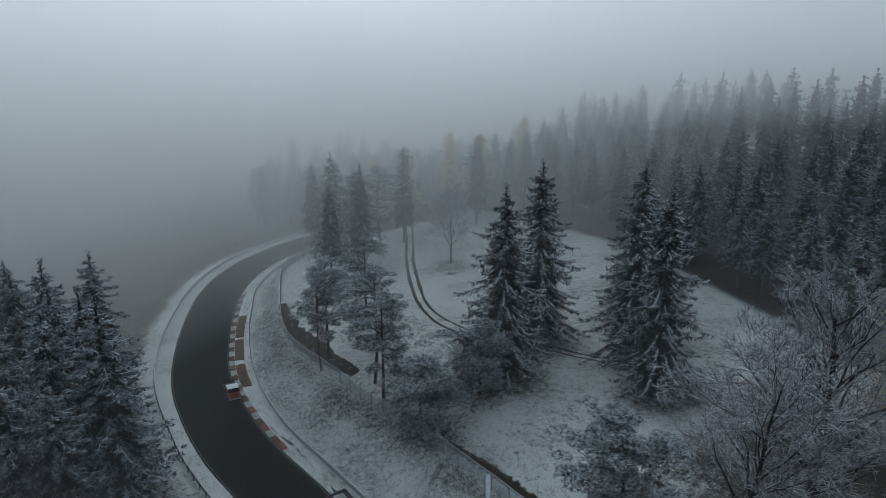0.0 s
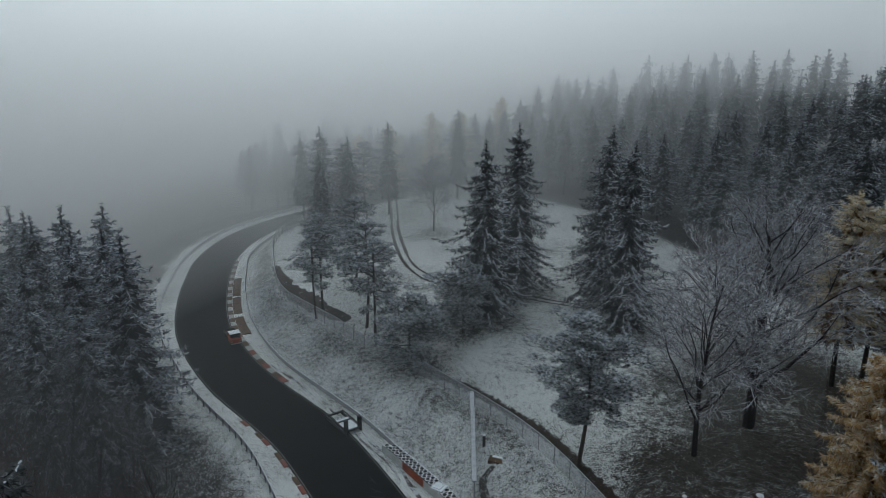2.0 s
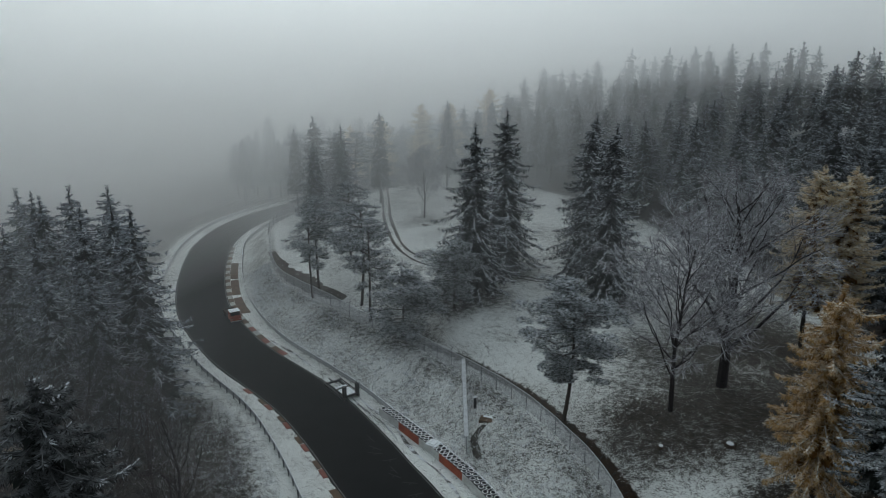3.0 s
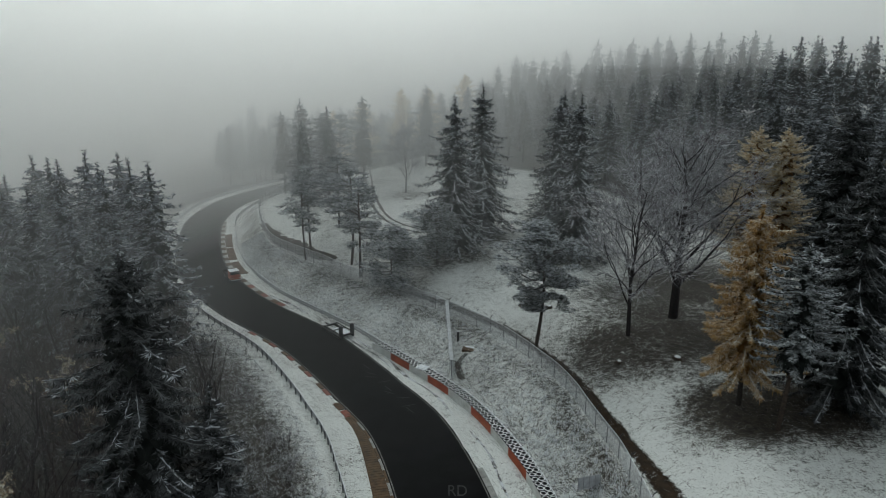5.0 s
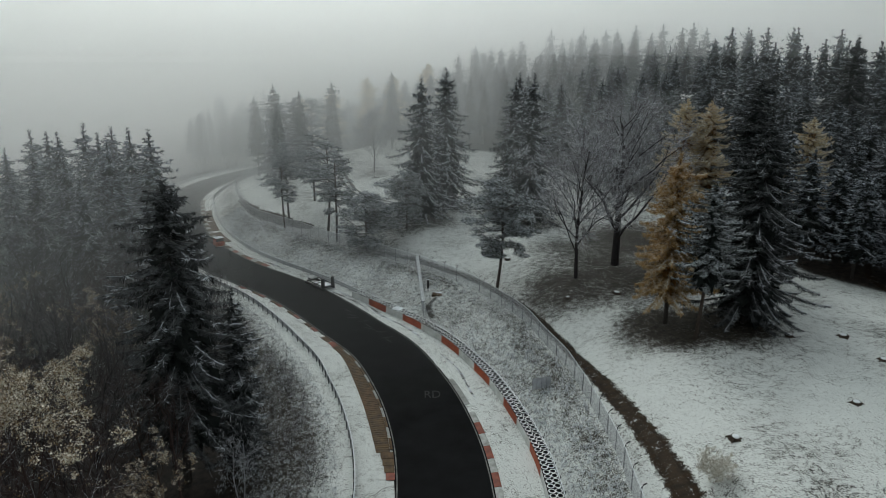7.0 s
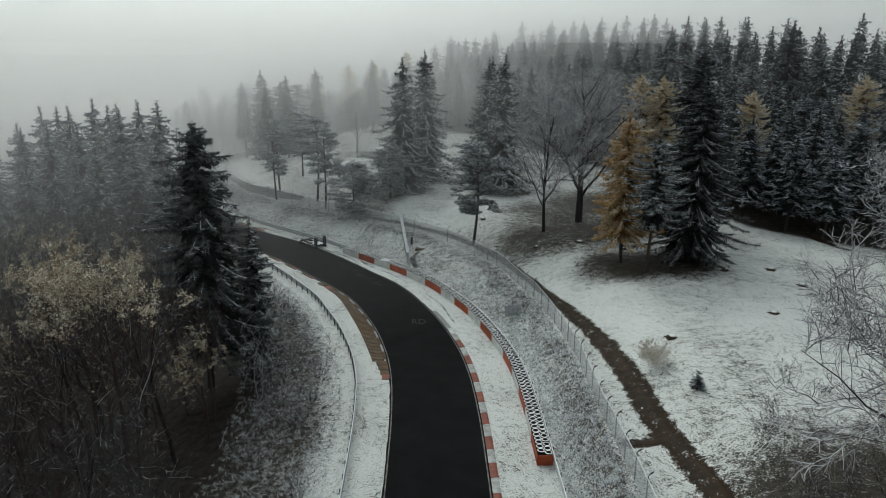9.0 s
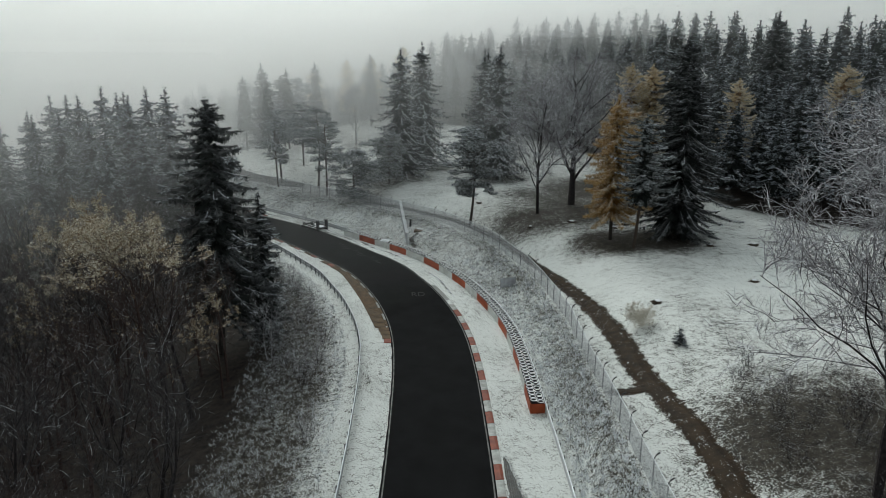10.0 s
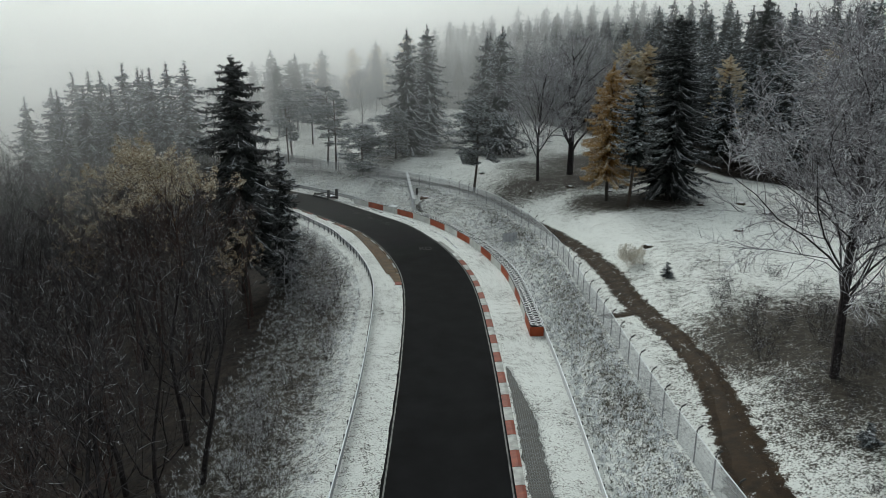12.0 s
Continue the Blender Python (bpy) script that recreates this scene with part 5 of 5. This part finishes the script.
# ---- return fence, culvert and ditch on the bank ----
def build_return_fence():
    ob = thing("return_fence", "pale wire fence running down the snowy bank", "fence")
    A, B = np.array([5.0, 68.3]), np.array([4.2, 52.8])
    line = np.array([A + (B - A) * u for u in np.linspace(0, 1, 17)])
    z = np.array([ground_z(*q) for q in line])
    H = 2.3
    g = Geo()
    for k in range(16):
        for j in range(9):
            for rev in (0, 1):
                u0, u1 = k + j / 9, min(k + j / 9 + 2.2, 16)
                lo, hi = (u1, u0) if rev else (u0, u1)
                pa = [np.interp(lo, range(17), c) for c in (line[:, 0], line[:, 1], z + 0.05)]
                pb = [np.interp(hi, range(17), c) for c in (line[:, 0], line[:, 1], z + H)]
                g.face([(pa[0] - 0.012, pa[1], pa[2]), (pa[0] + 0.012, pa[1], pa[2]), (pb[0] + 0.012, pb[1], pb[2]), (pb[0] - 0.012, pb[1], pb[2])])
    part("wire_mesh", g.mesh("wire_mesh", [MAT["frosted_wire"]]), ob)
    for hgt in (0.1, 0.8, 1.5, H):
        g = Geo()
        g.tube(np.c_[line, z + hgt], [0.05 if hgt in (0.1, H) else 0.02] * 17, 4)
        part("rail", g.mesh("rail", [MAT["snow" if hgt == H else "steel"]]), ob, "snow-topped rail" if hgt == H else "")
    g = Geo()
    for k in range(17):
        g.v.extend((line[k, 0] + dx, line[k, 1], z[k] + H + dz) for dx, dz in ((-0.26, 0.02), (-0.22, 0.08), (0.22, 0.09), (0.26, 0.02)))
    g.f = [(4 * k + j, 4 * k + (j + 1) % 4, 4 * k + 4 + (j + 1) % 4, 4 * k + 4 + j) for k in range(16) for j in range(4)] + [(3, 2, 1, 0), (64, 65, 66, 67)]
    g.m = [0] * len(g.f)
    part("top_board", g.mesh("top_board", [MAT["frosted_wire"]]), ob, "snow-covered top board")
    g = Geo()
    g.tube([(0, 0, -0.2), (0, 0, H + 0.1)], [0.06, 0.06], 6, cap=True)
    pm = g.mesh("post", [MAT["steel"]])
    for k in (0, 4, 8, 12, 16):
        part("post", pm, ob, m=pose(line[k, 0], line[k, 1], z[k]))


build_return_fence()
g = Geo()
g.box((-0.16, -0.16, -0.3), (0.16, 0.16, 1.4), bevel=0.03)
ob = thing("concrete_post", "dark concrete marker post capped with snow", "post", m=pose(5.9, 60.8, ground_z(5.9, 60.8)))
part("shaft", g.mesh("shaft", [MAT["iron"]]), ob)
g = Geo()
g.box((-0.18, -0.18, 1.4), (0.18, 0.18, 1.48), bevel=0.04)
part("snow_cap", g.mesh("snow_cap", [MAT["snow"]]), ob, "white snow cap")
ob = thing("culvert_slab", "brown culvert slab half covered with snow", "culvert", m=pose(7.3, 58.0, ground_z(7.3, 58.0) + 0.08, 4, 3, -20))
g = Geo()
g.box((-1.1, -0.6, -0.75), (1.3, 0.6, 0.0), bevel=0.06)
part("slab", g.mesh("slab", [MAT["earth"]]), ob, "rusty brown slab")
g = Geo()
g.box((-0.8, 0.15, 0.0), (1.2, 0.52, 0.05), bevel=0.03)
part("snow_layer", g.mesh("snow_layer", [MAT["snow"]]), ob, "white snow layer")
trail("drain_channel", [(6.6, 57.2), (5.4, 55.4), (5.2, 53.4), (5.8, 51.6)], [0.9, 1.0, 1.1, 1.2, 0.8], "dark wet drain channel cut into the bank", 23, 0.06, "wet")


# ---- hurdle on the bank ----
ob = thing("metal_hurdle", "small grey metal hurdle standing on the bank", "hurdle", m=pose(14.6, 26.8, ground_z(14.6, 26.8), 0, 0, 12))
for hgt in (0.15, 1.45):
    g = Geo()
    g.tube([(-1.15, 0, hgt), (1.15, 0, hgt)], [0.03, 0.03], 6)
    part("bar", g.mesh("bar", [MAT["steel"]]), ob)
g = Geo()
g.tube([(0, 0, -0.1), (0, 0, 1.5)], [0.035, 0.035], 6, cap=True)
bar = g.mesh("upright", [MAT["steel"]])
for x in (-1.15, -0.6, 0, 0.6, 1.15):
    part("upright", bar, ob, m=pose(x, 0, 0))
g = Geo()
g.box((-1.12, -0.008, 0.2), (1.12, 0.008, 1.4))
part("panel", g.mesh("panel", [MAT["frosted_wire"]]), ob)

# ---- grass pavers beside the kerb ----
g = Geo()
pa, pb = s_at(-14, -80), s_at(-2.0, -11.5)
rngp = np.random.default_rng(4)
for s in np.arange(pa, pb, 0.34):
    for d in np.arange(5.42, 5.42 + 1.4 * min(1, (pb - s) / 9) + 0.35 * rngp.random(), 0.34):
        for dx, dy in ((0, 0), (0.17, 0.17)):
            q = beside(s + dx, d + dy)
            for w in (0, 1):
                c, e = (0.14, 0.022) if w else (0.022, 0.14)
                r, t = RIGHT[int(s)], TAN[int(s)]
                g.face([(*(q + r * i * c + t * j * e), 0.045) for i, j in ((-1, -1), (1, -1), (1, 1), (-1, 1))])
pavers = tagged(new("grass_pavers", g.mesh("grass_pavers", [MAT["steel_dark"]])), "grey grid of grass pavers beside the kerb", "pavers", kind="stuff")
strip = ribbon("paver_bed", pa, pb, 5.35, 7.2, 0.035, MAT["wet"], 0.5, 0.0, 0.06, 8, None, lambda s: 5.5 + 1.4 * min(1, (pb - s) / 9))
tagged(new("paver_bed", strip), "dark wet soil between the pavers", "soil", kind="structure")

# ---- ruts along the verge ----
for i, (s0, s1, d, w) in enumerate(((s_at(-2.0, 41), s_at(-14, 64), 6.0, 0.35), (s_at(1.2, 27), s_at(-1, 38), 6.3, 0.3), (s_at(-20, 73), s_at(-29, 84), 5.9, 0.45), (s_at(-8, 54), s_at(-17, 69), 5.2, 0.25))):
    pts = [tuple(beside(s, d + 0.25 * math.sin(0.5 * s))) for s in np.linspace(s0, s1, 9)]
    trail("verge_rut", pts, [0.1, 1.5 * w, 0.8 * w, 2 * w, 0.6 * w, 1.4 * w, 0.1], "dark rut scraped through the verge snow", 300 + i, 0.03, "slush")

# ---- chalk writing on the asphalt ----
def writing(text, x, y, size, turn):
    c = bpy.data.curves.new("writing", "FONT")
    c.body, c.size, c.align_x, c.align_y = text, size, "CENTER", "CENTER"
    tmp = bpy.data.objects.new("writing_curve", c)
    me = bpy.data.meshes.new_from_object(tmp)
    bpy.data.objects.remove(tmp)
    me.name = "writing"
    me.materials.append(MAT["chalk"])
    ob = tagged(new("road_writing", me), "faded chalk letters on black asphalt", "writing", kind="structure")
    ob.matrix_basis = pose(x, y, 0.026, 0, 0, turn) @ Matrix.Diagonal((1, 1.7, 1, 1))


writing("RD", 2.45, 28.9, 1.45, -6)
for k in range(9):
    u = k / 8
    q = beside(s_at(-9 + 7 * u, 55.5 - 11 * u), 2.6 - 0.4 * (k % 3))
    g = Geo()
    g.box((-0.07, -0.8, 0), (0.07, 0.8, 0.004))
    g.box((-0.4, -0.06, 0), (0.07, 0.06, 0.004))
    tagged(new("chalk_mark", g.mesh("chalk_mark", [MAT["chalk"]])), "faded chalk scribble on black asphalt", "writing", "chalk marks on the track", "structure").matrix_basis = pose(q[0], q[1], 0.026, 0, 0, 30 + 25 * (k % 4))

# ---- stumps, bush and sapling on the field ----
def stump(x, y, r, seed, label="snow-capped tree stump in the field"):
    rg = np.random.default_rng(seed)
    ob = thing("tree_stump", label, "stump", "stumps in the field", m=pose(x, y, ground_z(x, y), 0, 0, rg.uniform(0, 360)))
    g = Geo()
    g.tube([(0, 0, -0.15), (0, 0, 0.1), (0.02, 0, 0.24)], [r * 1.35, r * 1.05, r], 11, cap=True)
    for k in range(5):
        a = 6.28 * k / 5 + rg.normal(0, 0.3)
        g.tube([(0.6 * r * math.cos(a), 0.6 * r * math.sin(a), 0.16), (1.9 * r * math.cos(a), 1.9 * r * math.sin(a), -0.05)], [0.3 * r, 0.12 * r], 5)
    part("wood", g.mesh("wood", [MAT["wood"]]), ob)
    g = Geo()
    g.tube([(0.02, 0, 0.24), (0.02, 0, 0.33), (0.02, 0, 0.38)], [r * 0.8, r * 0.7, r * 0.3], 11, cap=True)
    part("snow_cap", g.mesh("snow_cap", [MAT["snow"]]), ob, "white snow cap")
    return ob


for k, (x, y, r) in enumerate(STUMPS):
    stump(x, y, r, 60 + k)
BUSH = bare_mesh(71, 2.6, 0.7, 0.05, mats=("twig_pale", "twig_pale"), counts=(7, 5, 5, 5), stems=14, frost=(0.5, 0.5, 0.5), thin=0.014, splay=0.6)
tree("bush", BUSH, "pale tan leafless bush dusted with snow", "bush", 22.6, 3.8, 0, 1.0)
SAPLING = conifer_mesh(73, 1.8, 0.75, bare=0.08, whorls=9, per=5, density=1.5, snow=0.5, width=0.04, limbs=False)
tree("sapling", SAPLING, "small snowy conifer sapling in the field", "sapling", 23.9, -2.6, 0, 1.0)
tree("sapling", SAPLING, "small dark conifer sapling beside the muddy path", "sapling", 19.6, -36.5, 60, 0.9)


# ---- rough growth: tussocks on the bank, heath on the field, brush below the rail ----
def tussocks(name, spots, blades, length, mats, label, category, seed, lay=0.5, width=0.035):
    r = np.random.default_rng(seed)
    g = Geo()
    zs = heights([q[0] for q in spots], [q[1] for q in spots])[0]
    for (x, y), z in zip(spots, zs):
        m = 0 if r.random() < 0.26 else 1
        for _ in range(blades):
            a = r.random() * 6.283
            l = length * r.uniform(0.5, 1.2)
            b = np.array([x, y, z - 0.03]) + r.normal(0, 0.12, 3) * (1, 1, 0)
            d = np.array([math.cos(a) * lay, math.sin(a) * lay, 1 - lay * 0.6])
            tip = b + d * l
            e = np.array([-math.sin(a), math.cos(a), 0]) * width
            mid = b + d * l * 0.55 + np.array([0, 0, 0.08 * l])
            g.face([tuple(b - e), tuple(b + e), tuple(mid + e * 0.8), tuple(mid - e * 0.8)], m)
            g.face([tuple(mid - e * 0.8), tuple(mid + e * 0.8), tuple(tip - (0, 0, 0.15 * l))], 1 if r.random() < 0.5 else m)
    return tagged(new(name, g.mesh(name, [MAT[k] for k in mats])), label, category, kind="stuff")


rb = np.random.default_rng(77)
spots = []
for _ in range(9000):
    s = rb.uniform(s_at(-12, -62), s_at(-42, 118))
    a, b = rail_r(s) + 0.7, fence_d(s) - 0.3
    q = beside(s, rb.uniform(a, max(b, a + 1)))
    spots.append((q[0], q[1]))
tussocks("bank_tussocks", spots, 6, 0.5, ("grass_dry", "grass_snow"), "snow-laden rough grass tussocks on the bank", "grass", 78, 0.55, 0.026)
spots = []
for _ in range(7000):
    s = rb.uniform(s_at(-12, -62), s_at(-30, 84))
    q = beside(s, -rail_l(s) - 1.6 - 11 * rb.random() ** 1.3)
    spots.append((q[0], q[1]))
tussocks("verge_brush", spots, 6, 0.42, ("grass_dark", "grass_snow"), "snow-laden brambles and brush below the guard rail", "brush", 79, 0.6, 0.018)
spots = [(x, y) for x, y in zip(rb.uniform(15, 62, 9000), rb.uniform(-52, 75, 9000))]
sd = along([q[0] for q in spots], [q[1] for q in spots])
spots = [q for q, s, d in zip(spots, *sd) if d > fence_d(s) + 0.6]
tussocks("field_grass", spots, 3, 0.17, ("grass_dark", "grass_dry"), "dark grass blades poking through the field snow", "grass", 80, 0.7, 0.02)
BRUSH = [bare_mesh(81 + k, 3.2 + k, 0.6, 0.08, mats=("twig_grey", "twig_frost"), stem="twig_dark", counts=(5, 4, 3, 4), stems=4, frost=(0.15, 0.3, 0.5), thin=0.008, splay=0.4) for k in range(2)]
for k in range(130):
    s = rb.uniform(s_at(-11, -58), s_at(-20, 72))
    q = beside(s, -rail_l(s) - rb.uniform(3.5, 10))
    tree("frosted_shrub", BRUSH[k % 2], "low leafless shrub coated with frost", "shrub", q[0], q[1], rb.uniform(0, 360), rb.uniform(0.4, 0.9), "shrubs below the guard rail", 0.05)
DEAD = bare_mesh(91, 7, 0.6, 0.2, mats=("twig_frost", "twig_frost"), counts=(8, 5, 4, 3), stems=2, frost=(0.9, 0.9, 0.9))
tree("bare_tree", DEAD, "small dead tree white with frost", "bare tree", -16.8, 13.5, 0, 1.0)
SCRUB = [bare_mesh(95 + k, 2.6 + k, 0.6, 0.05, mats=("twig_dark", "twig_frost"), counts=(5, 4, 3, 4), stems=5, frost=(0.03, 0.1, 0.2), thin=0.012, splay=0.5) for k in range(2)]
for k in range(110):
    x, y = rb.normal(29, 6), rb.normal(-26, 8)
    if x > 20.8 + 0.2 * (y + 20) and math.hypot(x - 23.6, y + 28.3) > 1.2:
        tree("field_shrub", SCRUB[k % 2], "low brown leafless shrub dusted with frost", "shrub", x, y, rb.uniform(0, 360), rb.uniform(0.35, 0.8), "shrubs at the field edge", 0.05)
